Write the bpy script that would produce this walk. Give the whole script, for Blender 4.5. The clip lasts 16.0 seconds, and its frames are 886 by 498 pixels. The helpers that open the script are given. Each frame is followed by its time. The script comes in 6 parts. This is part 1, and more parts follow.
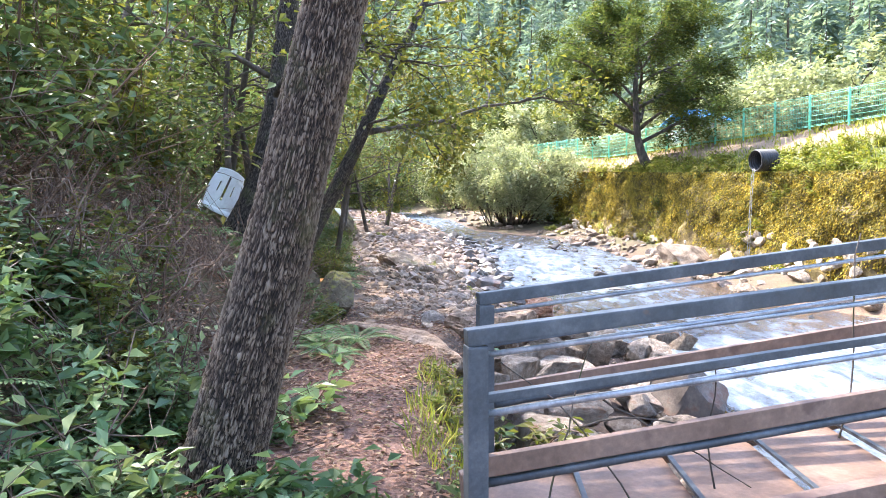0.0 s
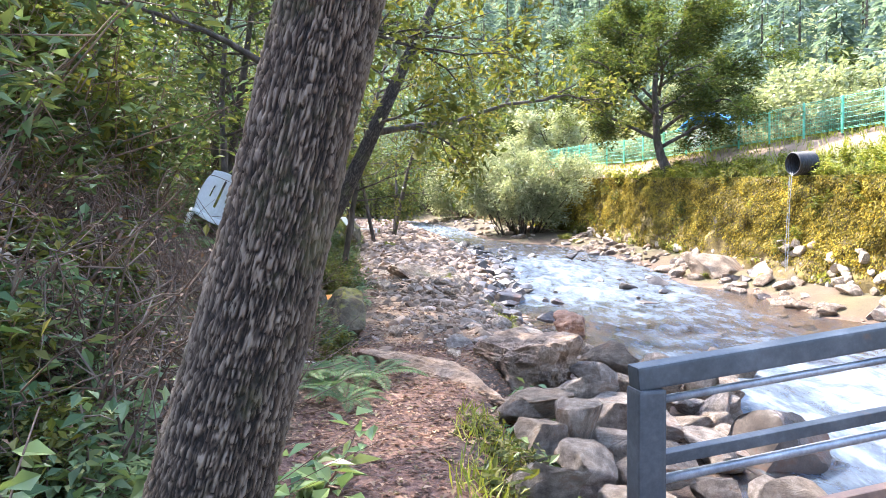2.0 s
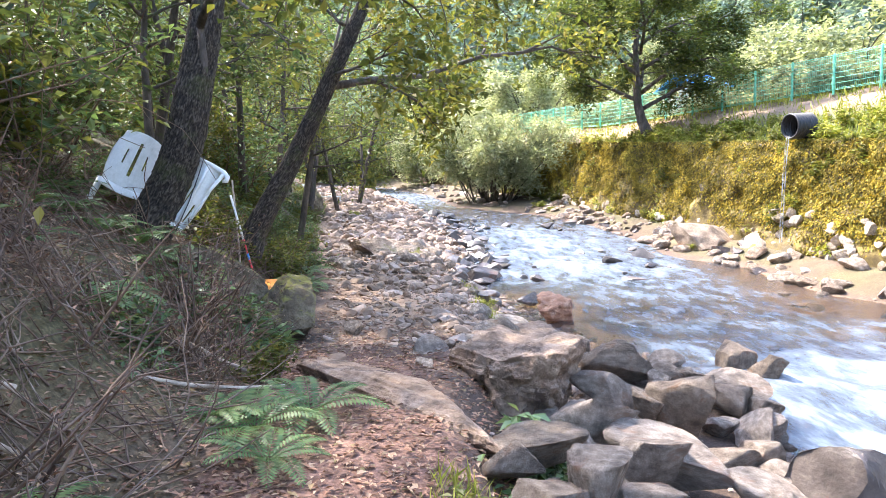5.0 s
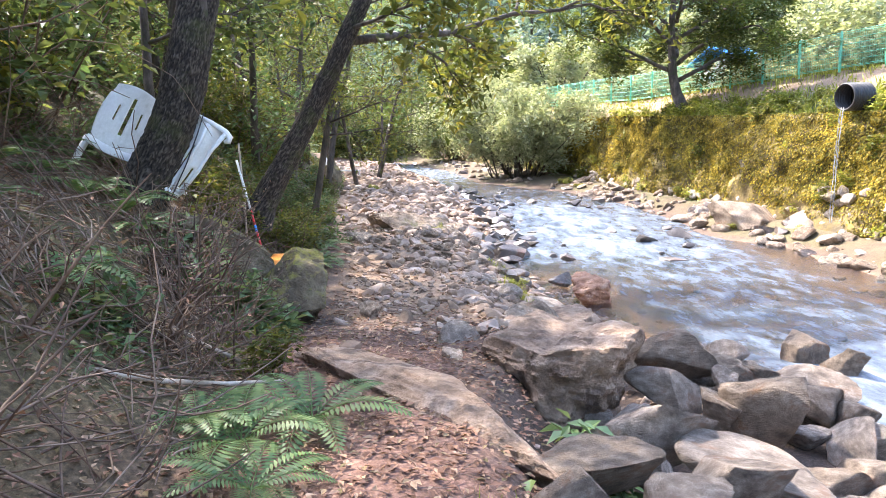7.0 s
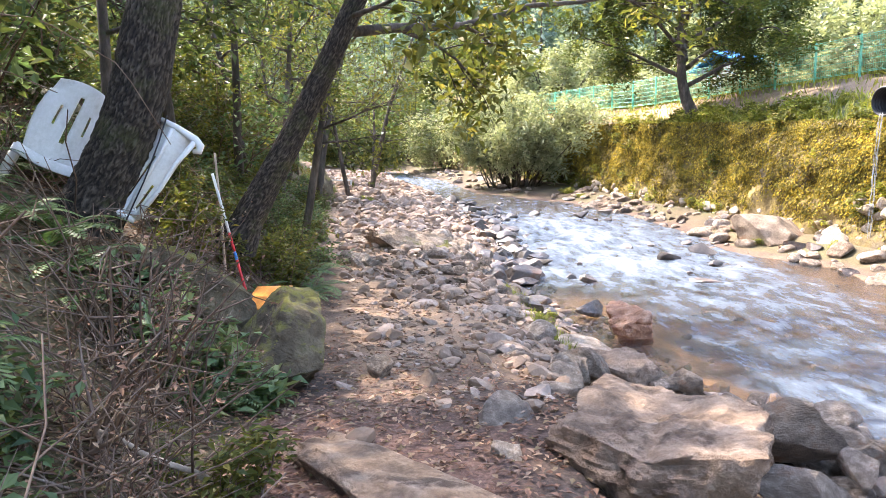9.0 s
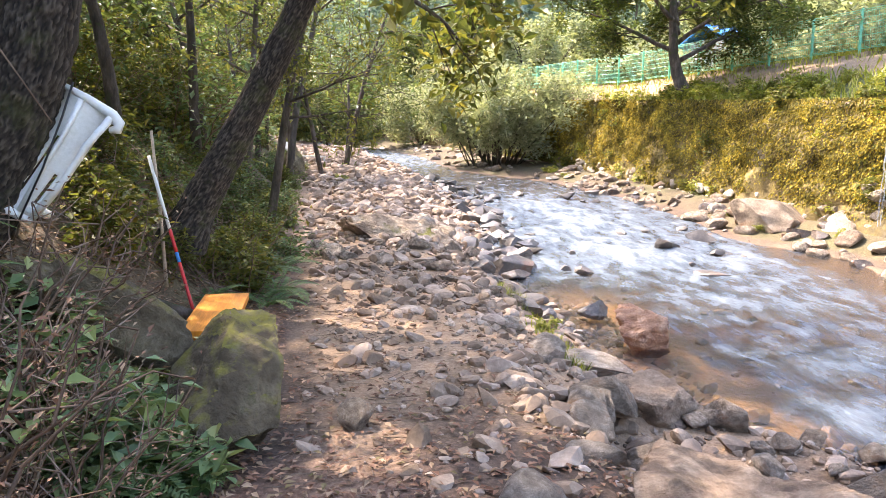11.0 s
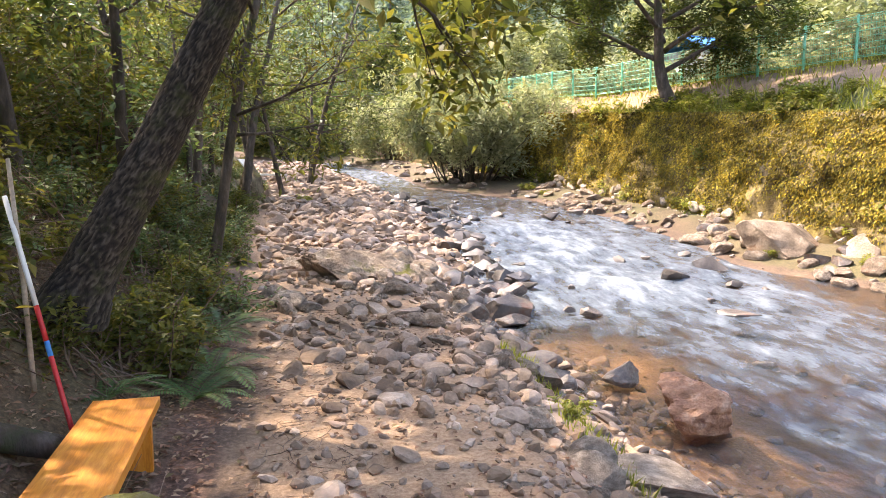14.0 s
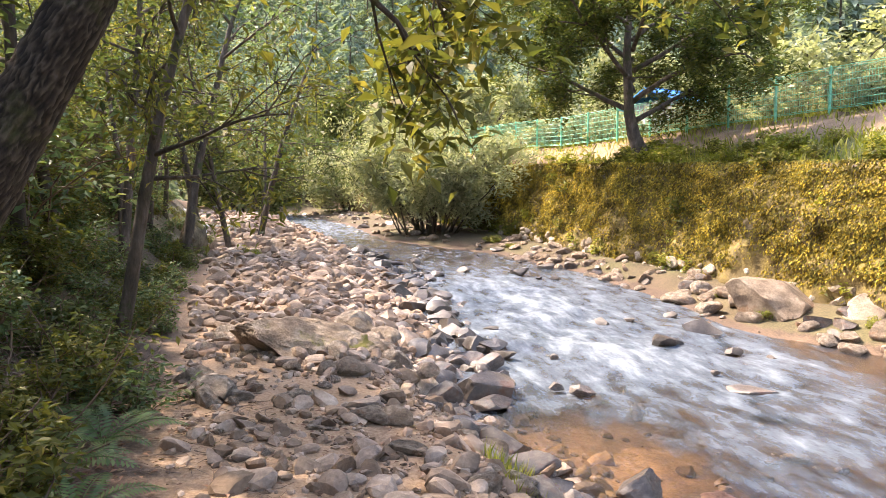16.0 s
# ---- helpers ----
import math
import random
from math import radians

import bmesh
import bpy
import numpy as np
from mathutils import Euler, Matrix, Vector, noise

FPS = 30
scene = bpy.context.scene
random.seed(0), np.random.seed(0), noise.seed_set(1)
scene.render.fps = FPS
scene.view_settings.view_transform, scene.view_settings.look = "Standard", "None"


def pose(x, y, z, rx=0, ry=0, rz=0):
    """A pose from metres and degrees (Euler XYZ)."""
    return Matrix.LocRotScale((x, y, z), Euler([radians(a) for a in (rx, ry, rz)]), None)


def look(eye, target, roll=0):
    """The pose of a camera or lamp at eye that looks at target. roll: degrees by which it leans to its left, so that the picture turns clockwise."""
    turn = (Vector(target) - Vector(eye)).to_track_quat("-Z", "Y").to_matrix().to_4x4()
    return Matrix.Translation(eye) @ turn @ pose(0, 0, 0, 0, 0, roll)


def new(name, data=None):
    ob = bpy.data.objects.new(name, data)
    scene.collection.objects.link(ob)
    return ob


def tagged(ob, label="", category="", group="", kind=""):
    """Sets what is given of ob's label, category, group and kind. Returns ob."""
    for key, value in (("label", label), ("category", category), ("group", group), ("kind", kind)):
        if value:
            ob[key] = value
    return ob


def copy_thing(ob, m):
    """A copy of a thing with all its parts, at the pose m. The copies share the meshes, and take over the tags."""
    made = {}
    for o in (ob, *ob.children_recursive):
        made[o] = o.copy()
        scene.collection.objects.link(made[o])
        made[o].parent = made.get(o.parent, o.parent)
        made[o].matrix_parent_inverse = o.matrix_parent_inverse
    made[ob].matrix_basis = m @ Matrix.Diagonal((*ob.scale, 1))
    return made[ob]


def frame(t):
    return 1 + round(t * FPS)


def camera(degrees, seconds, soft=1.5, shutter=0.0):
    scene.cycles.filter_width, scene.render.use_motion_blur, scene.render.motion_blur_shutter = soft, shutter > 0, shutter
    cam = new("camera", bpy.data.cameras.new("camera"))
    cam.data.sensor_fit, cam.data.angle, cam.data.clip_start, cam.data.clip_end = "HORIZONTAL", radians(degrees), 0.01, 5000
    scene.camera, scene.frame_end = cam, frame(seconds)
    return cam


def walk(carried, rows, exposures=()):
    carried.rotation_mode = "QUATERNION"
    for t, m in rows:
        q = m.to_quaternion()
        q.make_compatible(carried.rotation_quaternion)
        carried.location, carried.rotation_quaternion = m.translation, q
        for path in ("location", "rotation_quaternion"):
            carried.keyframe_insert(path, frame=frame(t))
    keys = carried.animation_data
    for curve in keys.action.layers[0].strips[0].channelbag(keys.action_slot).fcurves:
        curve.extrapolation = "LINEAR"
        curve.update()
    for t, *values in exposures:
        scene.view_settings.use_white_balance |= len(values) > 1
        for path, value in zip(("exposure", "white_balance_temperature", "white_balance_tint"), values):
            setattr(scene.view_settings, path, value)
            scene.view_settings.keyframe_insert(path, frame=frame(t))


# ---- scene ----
cam = camera(65.6, 16.0, soft=0.7)
PATH = [
    (0, (0.058, 0.037, 1.486), (0.036, 2.035, 1.397), -0.2),
    (0.5, (-0.023, 0.381, 1.457), (-0.048, 2.378, 1.36), -0.1),
    (1, (-0.179, 0.718, 1.5), (-0.198, 2.717, 1.438), -0.2),
    (1.5, (-0.238, 0.994, 1.475), (-0.27, 2.992, 1.396), -0.3),
    (2, (-0.214, 1.299, 1.489), (-0.248, 3.298, 1.425), -0.4),
    (2.5, (-0.263, 1.597, 1.486), (-0.29, 3.595, 1.396), -0.2),
    (3, (-0.292, 1.798, 1.51), (-0.283, 3.797, 1.448), -0.6),
    (3.5, (-0.296, 2.058, 1.467), (-0.259, 4.056, 1.373), -0.7),
    (4, (-0.255, 2.459, 1.568), (-0.201, 4.456, 1.458), -0.7),
    (6.3, (-0.209, 3.271, 1.491), (-0.168, 5.258, 1.268), -0.1),
    (6.5, (-0.207, 3.398, 1.421), (-0.192, 5.389, 1.228), -0.1),
    (7, (-0.292, 3.771, 1.436), (-0.293, 5.758, 1.209), 0.1),
    (7.5, (-0.436, 4.12, 1.489), (-0.436, 6.112, 1.313), 0.1),
    (8, (-0.527, 4.453, 1.486), (-0.518, 6.445, 1.308), 0.1),
    (8.5, (-0.542, 4.837, 1.507), (-0.529, 6.833, 1.38), -0.0),
    (9, (-0.591, 5.16, 1.504), (-0.559, 7.149, 1.3), 0.0),
    (9.2, (-0.622, 5.32, 1.551), (-0.577, 7.309, 1.344), 0.0),
    (11.3, (-0.711, 6.477, 1.592), (-0.596, 8.454, 1.313), 0.5),
    (11.5, (-0.738, 6.585, 1.578), (-0.615, 8.564, 1.317), 0.4),
    (12, (-0.745, 6.934, 1.55), (-0.609, 8.913, 1.295), 0.3),
    (12.5, (-0.728, 7.223, 1.574), (-0.58, 9.204, 1.342), 0.4),
    (13, (-0.802, 7.647, 1.614), (-0.636, 9.625, 1.371), 0.4),
    (13.5, (-0.853, 7.862, 1.674), (-0.667, 9.837, 1.418), 0.3),
    (14, (-0.79, 8.096, 1.708), (-0.588, 10.072, 1.472), 0.1),
    (14.5, (-0.757, 8.393, 1.653), (-0.514, 10.37, 1.479), 0.3),
    (15, (-0.78, 8.813, 1.606), (-0.488, 10.789, 1.491), 0.0),
    (15.5, (-0.731, 9.195, 1.595), (-0.422, 11.169, 1.509), -0.4),
    (16, (-0.707, 9.526, 1.719), (-0.386, 11.498, 1.631), 0.4),
]
EXPOSURES = [(0.0, 3.20, 6100, 13), (8.0, 3.18, 6450, 15), (12.0, 3.05, 7150, 17), (16.0, 2.74, 7450, 18)]
walk(cam, [(t, look(eye, target, roll)) for t, eye, target, roll in PATH], EXPOSURES)

# world and sun: hazy daylight, the sun high ahead and to the left
SUN_ELEVATION, SUN_AZIMUTH = radians(52), radians(-52)   # azimuth from +y towards +x
world = bpy.data.worlds.new("sky")
scene.world = world
world.use_nodes = True
wn = world.node_tree.nodes
sky = wn.new("ShaderNodeTexSky")
sky.sky_type = "NISHITA"
sky.sun_disc = False
sky.sun_elevation = SUN_ELEVATION
sky.sun_rotation = SUN_AZIMUTH
sky.dust_density = 2.0
wn["Background"].inputs["Strength"].default_value = 0.135
world.node_tree.links.new(sky.outputs["Color"], wn["Background"].inputs["Color"])
sun = new("sun", bpy.data.lights.new("sun", "SUN"))
sun.data.energy = 2.3
sun.data.angle = radians(1.0)
sun.data.color = (1.0, 0.93, 0.82)
sun_way = Vector((math.sin(SUN_AZIMUTH) * math.cos(SUN_ELEVATION), math.cos(SUN_AZIMUTH) * math.cos(SUN_ELEVATION), math.sin(SUN_ELEVATION)))
sun.matrix_world = look(sun_way * 100, (0, 0, 0))

# ---- materials ----
def graph(name):
    m = bpy.data.materials.new(name)
    m.use_nodes = True
    m.node_tree.nodes.clear()
    return m, m.node_tree.nodes, m.node_tree.links


def noise_node(N, L, scale, detail=6, rough=0.6, stretch=(1, 1, 1)):
    tc = N.new("ShaderNodeTexCoord")
    mp = N.new("ShaderNodeMapping")
    mp.inputs["Scale"].default_value = stretch
    n = N.new("ShaderNodeTexNoise")
    n.inputs["Scale"].default_value = scale
    n.inputs["Detail"].default_value = detail
    n.inputs["Roughness"].default_value = rough
    L.new(tc.outputs["Object"], mp.inputs["Vector"])
    L.new(mp.outputs["Vector"], n.inputs["Vector"])
    return n


def ramp(N, L, src, stops):
    r = N.new("ShaderNodeValToRGB")
    e = r.color_ramp.elements
    while len(e) < len(stops):
        e.new(0.5)
    for k, (pos, col) in zip(e, stops):
        k.position, k.color = pos, (*col, 1)
    L.new(src, r.inputs["Fac"])
    return r


def mixc(N, L, fac, a, b, mode="MIX"):
    x = N.new("ShaderNodeMix")
    x.data_type, x.blend_type = "RGBA", mode
    for sock, v in ((x.inputs["Factor"], fac), (x.inputs["A"], a), (x.inputs["B"], b)):
        if isinstance(v, (int, float)):
            sock.default_value = v
        elif isinstance(v, tuple):
            sock.default_value = (*v, 1)
        else:
            L.new(v, sock)
    return x.outputs["Result"]


def surface(name, dark, mid, light, coarse=3.0, fine=40.0, rough=0.85, bump=0.45, dist=0.02, stretch=(1, 1, 1), stain=None, stain_scale=1.2, vary=0.0, metal=0.0, stain_at=0.55, island=False, up_stain=None):
    """A worn surface: colour by two noises, stains, and fine relief."""
    m, N, L = graph(name)
    out = N.new("ShaderNodeOutputMaterial")
    bs = N.new("ShaderNodeBsdfPrincipled")
    a = noise_node(N, L, coarse, 5, 0.6, stretch)
    b = noise_node(N, L, fine, 8, 0.7, stretch)
    ca = ramp(N, L, a.outputs["Fac"], ((0.3, dark), (0.5, mid), (0.7, light)))
    cb = ramp(N, L, b.outputs["Fac"], ((0.3, (0.35, 0.35, 0.35)), (0.5, (0.5, 0.5, 0.5)), (0.72, (0.72, 0.72, 0.72))))
    col = mixc(N, L, 0.75, ca.outputs["Color"], cb.outputs["Color"], "OVERLAY")
    if stain:
        s = noise_node(N, L, stain_scale, 6, 0.65)
        sr = ramp(N, L, s.outputs["Fac"], ((stain_at, (0, 0, 0)), (stain_at + 0.1, (1, 1, 1))))
        col = mixc(N, L, sr.outputs["Color"], col, stain)
    if up_stain:
        g = N.new("ShaderNodeNewGeometry")
        sp = N.new("ShaderNodeSeparateXYZ")
        L.new(g.outputs["Normal"], sp.inputs["Vector"])
        s2 = noise_node(N, L, 5.0, 6, 0.65)
        mu = N.new("ShaderNodeMath")
        mu.operation = "MULTIPLY"
        L.new(sp.outputs["Z"], mu.inputs[0])
        L.new(s2.outputs["Fac"], mu.inputs[1])
        sr = ramp(N, L, mu.outputs[0], ((0.33, (0, 0, 0)), (0.48, (0.85, 0.85, 0.85))))
        col = mixc(N, L, sr.outputs["Color"], col, up_stain)
    if vary:
        if island:
            rnd = N.new("ShaderNodeNewGeometry").outputs["Random Per Island"]
        else:
            rnd = N.new("ShaderNodeObjectInfo").outputs["Random"]
        hs = N.new("ShaderNodeHueSaturation")
        mr = N.new("ShaderNodeMapRange")
        mr.inputs["To Min"].default_value, mr.inputs["To Max"].default_value = 1 - vary, 1 + vary
        L.new(rnd, mr.inputs["Value"])
        L.new(mr.outputs["Result"], hs.inputs["Value"])
        mh = N.new("ShaderNodeMath")
        mh.operation = "MULTIPLY_ADD"
        mh.inputs[1].default_value, mh.inputs[2].default_value = -1.1 * vary, 1.0 + 0.35 * vary
        L.new(rnd, mh.inputs[0])
        L.new(mh.outputs[0], hs.inputs["Saturation"])
        L.new(col, hs.inputs["Color"])
        col = hs.outputs["Color"]
    L.new(col, bs.inputs["Base Color"])
    bs.inputs["Roughness"].default_value = rough
    bs.inputs["Metallic"].default_value = metal
    bp = N.new("ShaderNodeBump")
    bp.inputs["Strength"].default_value, bp.inputs["Distance"].default_value = bump, dist
    mixh = N.new("ShaderNodeMath")
    mixh.operation = "ADD"
    L.new(a.outputs["Fac"], mixh.inputs[0])
    L.new(b.outputs["Fac"], mixh.inputs[1])
    L.new(mixh.outputs[0], bp.inputs["Height"])
    L.new(bp.outputs["Normal"], bs.inputs["Normal"])
    L.new(bs.outputs["BSDF"], out.inputs["Surface"])
    return m


def leafy(name, cols, trans=0.45, rough=0.5, low=0.6, high=1.25, patch=1.1):
    """Leaves: colour differs from leaf to leaf, light shines through."""
    m, N, L = graph(name)
    out = N.new("ShaderNodeOutputMaterial")
    bs = N.new("ShaderNodeBsdfPrincipled")
    tr = N.new("ShaderNodeBsdfTranslucent")
    mx = N.new("ShaderNodeMixShader")
    g = N.new("ShaderNodeNewGeometry")
    k = len(cols)
    r = ramp(N, L, g.outputs["Random Per Island"], tuple((i / (k - 1), c) for i, c in enumerate(cols)))
    n = noise_node(N, L, patch, 4, 0.65)
    nr = ramp(N, L, n.outputs["Fac"], ((0.33, (low, low, low)), (0.66, (high, high, high * 0.92))))
    col = mixc(N, L, 0.9, r.outputs["Color"], nr.outputs["Color"], "MULTIPLY")
    L.new(col, bs.inputs["Base Color"])
    bs.inputs["Roughness"].default_value = rough
    bs.inputs["Specular IOR Level"].default_value = 0.35
    gam = mixc(N, L, 1.0, col, (1.15, 1.15, 0.72), "MULTIPLY")
    L.new(gam, tr.inputs["Color"])
    mx.inputs[0].default_value = trans
    L.new(bs.outputs["BSDF"], mx.inputs[1])
    L.new(tr.outputs["BSDF"], mx.inputs[2])
    L.new(mx.outputs[0], out.inputs["Surface"])
    return m


def ground_material():
    """Soil, leaf litter, gravel and grass, laid by the vertex layer 'cover': red litter, green plants, blue gravel sand."""
    m, N, L = graph("soil")
    out = N.new("ShaderNodeOutputMaterial")
    bs = N.new("ShaderNodeBsdfPrincipled")
    at = N.new("ShaderNodeAttribute")
    at.attribute_name = "cover"
    sp = N.new("ShaderNodeSeparateColor")
    L.new(at.outputs["Color"], sp.inputs["Color"])
    n1 = noise_node(N, L, 2.5, 8, 0.65)
    n2 = noise_node(N, L, 35, 8, 0.7)
    soil = ramp(N, L, n2.outputs["Fac"], ((0.3, (0.035, 0.023, 0.016)), (0.5, (0.085, 0.054, 0.036)), (0.7, (0.17, 0.112, 0.078))))
    litter = ramp(N, L, n2.outputs["Fac"], ((0.3, (0.07, 0.036, 0.023)), (0.5, (0.18, 0.095, 0.065)), (0.7, (0.32, 0.185, 0.13))))
    sand = ramp(N, L, n2.outputs["Fac"], ((0.3, (0.20, 0.125, 0.075)), (0.5, (0.34, 0.22, 0.135)), (0.7, (0.47, 0.33, 0.22))))
    green = ramp(N, L, n2.outputs["Fac"], ((0.3, (0.025, 0.035, 0.01)), (0.5, (0.07, 0.085, 0.02)), (0.7, (0.16, 0.16, 0.05))))
    col = mixc(N, L, sp.outputs["Red"], soil.outputs["Color"], litter.outputs["Color"])
    col = mixc(N, L, sp.outputs["Green"], col, green.outputs["Color"])
    col = mixc(N, L, sp.outputs["Blue"], col, sand.outputs["Color"])
    big = ramp(N, L, n1.outputs["Fac"], ((0.3, (0.7, 0.7, 0.7)), (0.7, (1.2, 1.2, 1.2))))
    col = mixc(N, L, 0.8, col, big.outputs["Color"], "MULTIPLY")
    L.new(col, bs.inputs["Base Color"])
    bs.inputs["Roughness"].default_value = 0.95
    bp = N.new("ShaderNodeBump")
    bp.inputs["Strength"].default_value, bp.inputs["Distance"].default_value = 0.6, 0.02
    L.new(n2.outputs["Fac"], bp.inputs["Height"])
    L.new(bp.outputs["Normal"], bs.inputs["Normal"])
    L.new(bs.outputs["BSDF"], out.inputs["Surface"])
    return m


def water_material():
    """Clear shallow water with a glossy rippled skin. A vertex layer lays white foam where it breaks, and paints a
    blue-grey sky sheen on the calmer flow.
    """
    m, N, L = graph("stream_water")
    out = N.new("ShaderNodeOutputMaterial")
    clear = N.new("ShaderNodeBsdfTransparent")
    clear.inputs["Color"].default_value = (0.86, 0.77, 0.62, 1)
    gloss = N.new("ShaderNodeBsdfGlossy")
    gloss.inputs["Roughness"].default_value = 0.18
    fr = N.new("ShaderNodeFresnel")
    fr.inputs["IOR"].default_value = 1.45
    n1 = noise_node(N, L, 3.0, 5, 0.6, (1.0, 0.45, 1))
    n2 = noise_node(N, L, 14.0, 4, 0.6, (1.0, 0.5, 1))
    ad = N.new("ShaderNodeMath")
    ad.operation = "ADD"
    L.new(n1.outputs["Fac"], ad.inputs[0])
    L.new(n2.outputs["Fac"], ad.inputs[1])
    bp = N.new("ShaderNodeBump")
    bp.inputs["Strength"].default_value, bp.inputs["Distance"].default_value = 0.55, 0.05
    L.new(ad.outputs[0], bp.inputs["Height"])
    L.new(bp.outputs["Normal"], gloss.inputs["Normal"])
    L.new(bp.outputs["Normal"], fr.inputs["Normal"])
    mx = N.new("ShaderNodeMixShader")
    L.new(fr.outputs["Fac"], mx.inputs[0])
    L.new(clear.outputs[0], mx.inputs[1])
    L.new(gloss.outputs[0], mx.inputs[2])
    foam_sheen = N.new("ShaderNodeBsdfPrincipled")
    foam_sheen.inputs["Roughness"].default_value = 0.45
    L.new(bp.outputs["Normal"], foam_sheen.inputs["Normal"])
    at = N.new("ShaderNodeAttribute")
    at.attribute_name = "foam_sheen"
    sp = N.new("ShaderNodeSeparateColor")
    L.new(at.outputs["Color"], sp.inputs["Color"])
    f1 = noise_node(N, L, 2.6, 9, 0.66, (1.5, 0.6, 1))
    sub = N.new("ShaderNodeMath")
    sub.operation = "MULTIPLY_ADD"
    L.new(f1.outputs["Fac"], sub.inputs[0])
    sub.inputs[1].default_value, sub.inputs[2].default_value = 1.6, -0.80
    ad2 = N.new("ShaderNodeMath")
    ad2.operation = "ADD"
    L.new(sub.outputs[0], ad2.inputs[0])
    L.new(sp.outputs["Red"], ad2.inputs[1])
    fr2 = ramp(N, L, ad2.outputs[0], ((-0.0, (0.08, 0.08, 0.08)), (0.25, (0.5, 0.5, 0.5)), (0.8, (0.92, 0.92, 0.92))))
    # low stops: sky reflection painted as blue-grey colour; high stops: white foam
    fc = ramp(N, L, ad2.outputs[0], ((0.08, (0.07, 0.095, 0.13)), (0.40, (0.13, 0.165, 0.21)), (0.62, (0.26, 0.30, 0.34)), (1.0, (0.46, 0.49, 0.52))))
    L.new(fc.outputs["Color"], foam_sheen.inputs["Base Color"])
    mx2 = N.new("ShaderNodeMixShader")
    L.new(fr2.outputs["Color"], mx2.inputs[0])
    L.new(mx.outputs[0], mx2.inputs[1])
    L.new(foam_sheen.outputs[0], mx2.inputs[2])
    L.new(mx2.outputs[0], out.inputs["Surface"])
    return m


def bark_material(name, crack, mid, ridge, moss):
    """Bark: the layer 'ridge' tells cracks from ridge tops; moss in patches."""
    m, N, L = graph(name)
    out = N.new("ShaderNodeOutputMaterial")
    bs = N.new("ShaderNodeBsdfPrincipled")
    at = N.new("ShaderNodeAttribute")
    at.attribute_name = "ridge"
    sp = N.new("ShaderNodeSeparateColor")
    L.new(at.outputs["Color"], sp.inputs["Color"])
    fine = noise_node(N, L, 45, 8, 0.7, (1, 1, 0.4))
    mid_n = noise_node(N, L, 7, 6, 0.65)
    ad = N.new("ShaderNodeMath")
    ad.operation = "MULTIPLY_ADD"
    ad.inputs[1].default_value, ad.inputs[2].default_value = 0.5, -0.25
    L.new(fine.outputs["Fac"], ad.inputs[0])
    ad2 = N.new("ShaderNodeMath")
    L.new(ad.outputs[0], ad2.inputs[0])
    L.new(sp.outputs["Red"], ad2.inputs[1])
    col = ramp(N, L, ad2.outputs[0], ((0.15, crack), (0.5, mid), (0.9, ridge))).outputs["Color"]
    tone = ramp(N, L, mid_n.outputs["Fac"], ((0.3, (0.75, 0.72, 0.7)), (0.7, (1.25, 1.22, 1.15))))
    col = mixc(N, L, 0.9, col, tone.outputs["Color"], "MULTIPLY")
    ms = noise_node(N, L, 2.6, 7, 0.7)
    mr = ramp(N, L, ms.outputs["Fac"], ((0.53, (0, 0, 0)), (0.70, (0.7, 0.7, 0.7))))
    col = mixc(N, L, mr.outputs["Color"], col, moss)
    L.new(col, bs.inputs["Base Color"])
    bs.inputs["Roughness"].default_value = 0.95
    bp = N.new("ShaderNodeBump")
    bp.inputs["Strength"].default_value, bp.inputs["Distance"].default_value = 1.0, 0.02
    L.new(fine.outputs["Fac"], bp.inputs["Height"])
    L.new(bp.outputs["Normal"], bs.inputs["Normal"])
    L.new(bs.outputs["BSDF"], out.inputs["Surface"])
    return m


M_GROUND = ground_material()
M_WATER = water_material()
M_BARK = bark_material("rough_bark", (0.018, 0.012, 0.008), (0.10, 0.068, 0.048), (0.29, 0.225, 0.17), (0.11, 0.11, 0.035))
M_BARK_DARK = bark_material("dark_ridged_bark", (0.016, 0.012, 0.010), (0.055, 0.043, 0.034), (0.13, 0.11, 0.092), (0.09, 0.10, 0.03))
M_BARK2 = surface("dark_bark", (0.035, 0.028, 0.022), (0.075, 0.058, 0.045), (0.15, 0.12, 0.10), 8, 50, 0.95, 0.8, 0.02, (1, 1, 0.3), stain=(0.05, 0.06, 0.02), stain_scale=3)
M_TWIG = surface("dry_twig", (0.065, 0.038, 0.024), (0.15, 0.092, 0.06), (0.28, 0.19, 0.125), 4, 40, 0.9, 0.3, 0.005, vary=0.35, island=True)
M_LOG = surface("bare_log", (0.22, 0.16, 0.11), (0.38, 0.30, 0.22), (0.55, 0.46, 0.36), 5, 60, 0.85, 0.4, 0.006, (1, 1, 1))
M_ROCK = surface("river_stone", (0.16, 0.115, 0.082), (0.36, 0.27, 0.195), (0.60, 0.48, 0.37), 2.6, 26, 0.8, 1.0, 0.07, stain=(0.34, 0.20, 0.12), stain_scale=1.5, vary=0.27)
M_PEBBLE = surface("river_gravel", (0.11, 0.072, 0.05), (0.25, 0.17, 0.115), (0.44, 0.325, 0.235), 2.6, 40, 0.85, 0.4, 0.015, stain=(0.34, 0.21, 0.135), stain_scale=1.1, vary=0.36, island=True)
M_WETROCK = surface("wet_stone", (0.055, 0.045, 0.04), (0.12, 0.095, 0.08), (0.22, 0.18, 0.15), 3, 30, 0.35, 0.4, 0.02, stain=(0.16, 0.08, 0.05), stain_scale=2.2, vary=0.3)
M_WETGRAVEL = surface("wet_gravel", (0.05, 0.04, 0.034), (0.10, 0.08, 0.066), (0.19, 0.155, 0.125), 3, 30, 0.35, 0.4, 0.02, vary=0.3, island=True)
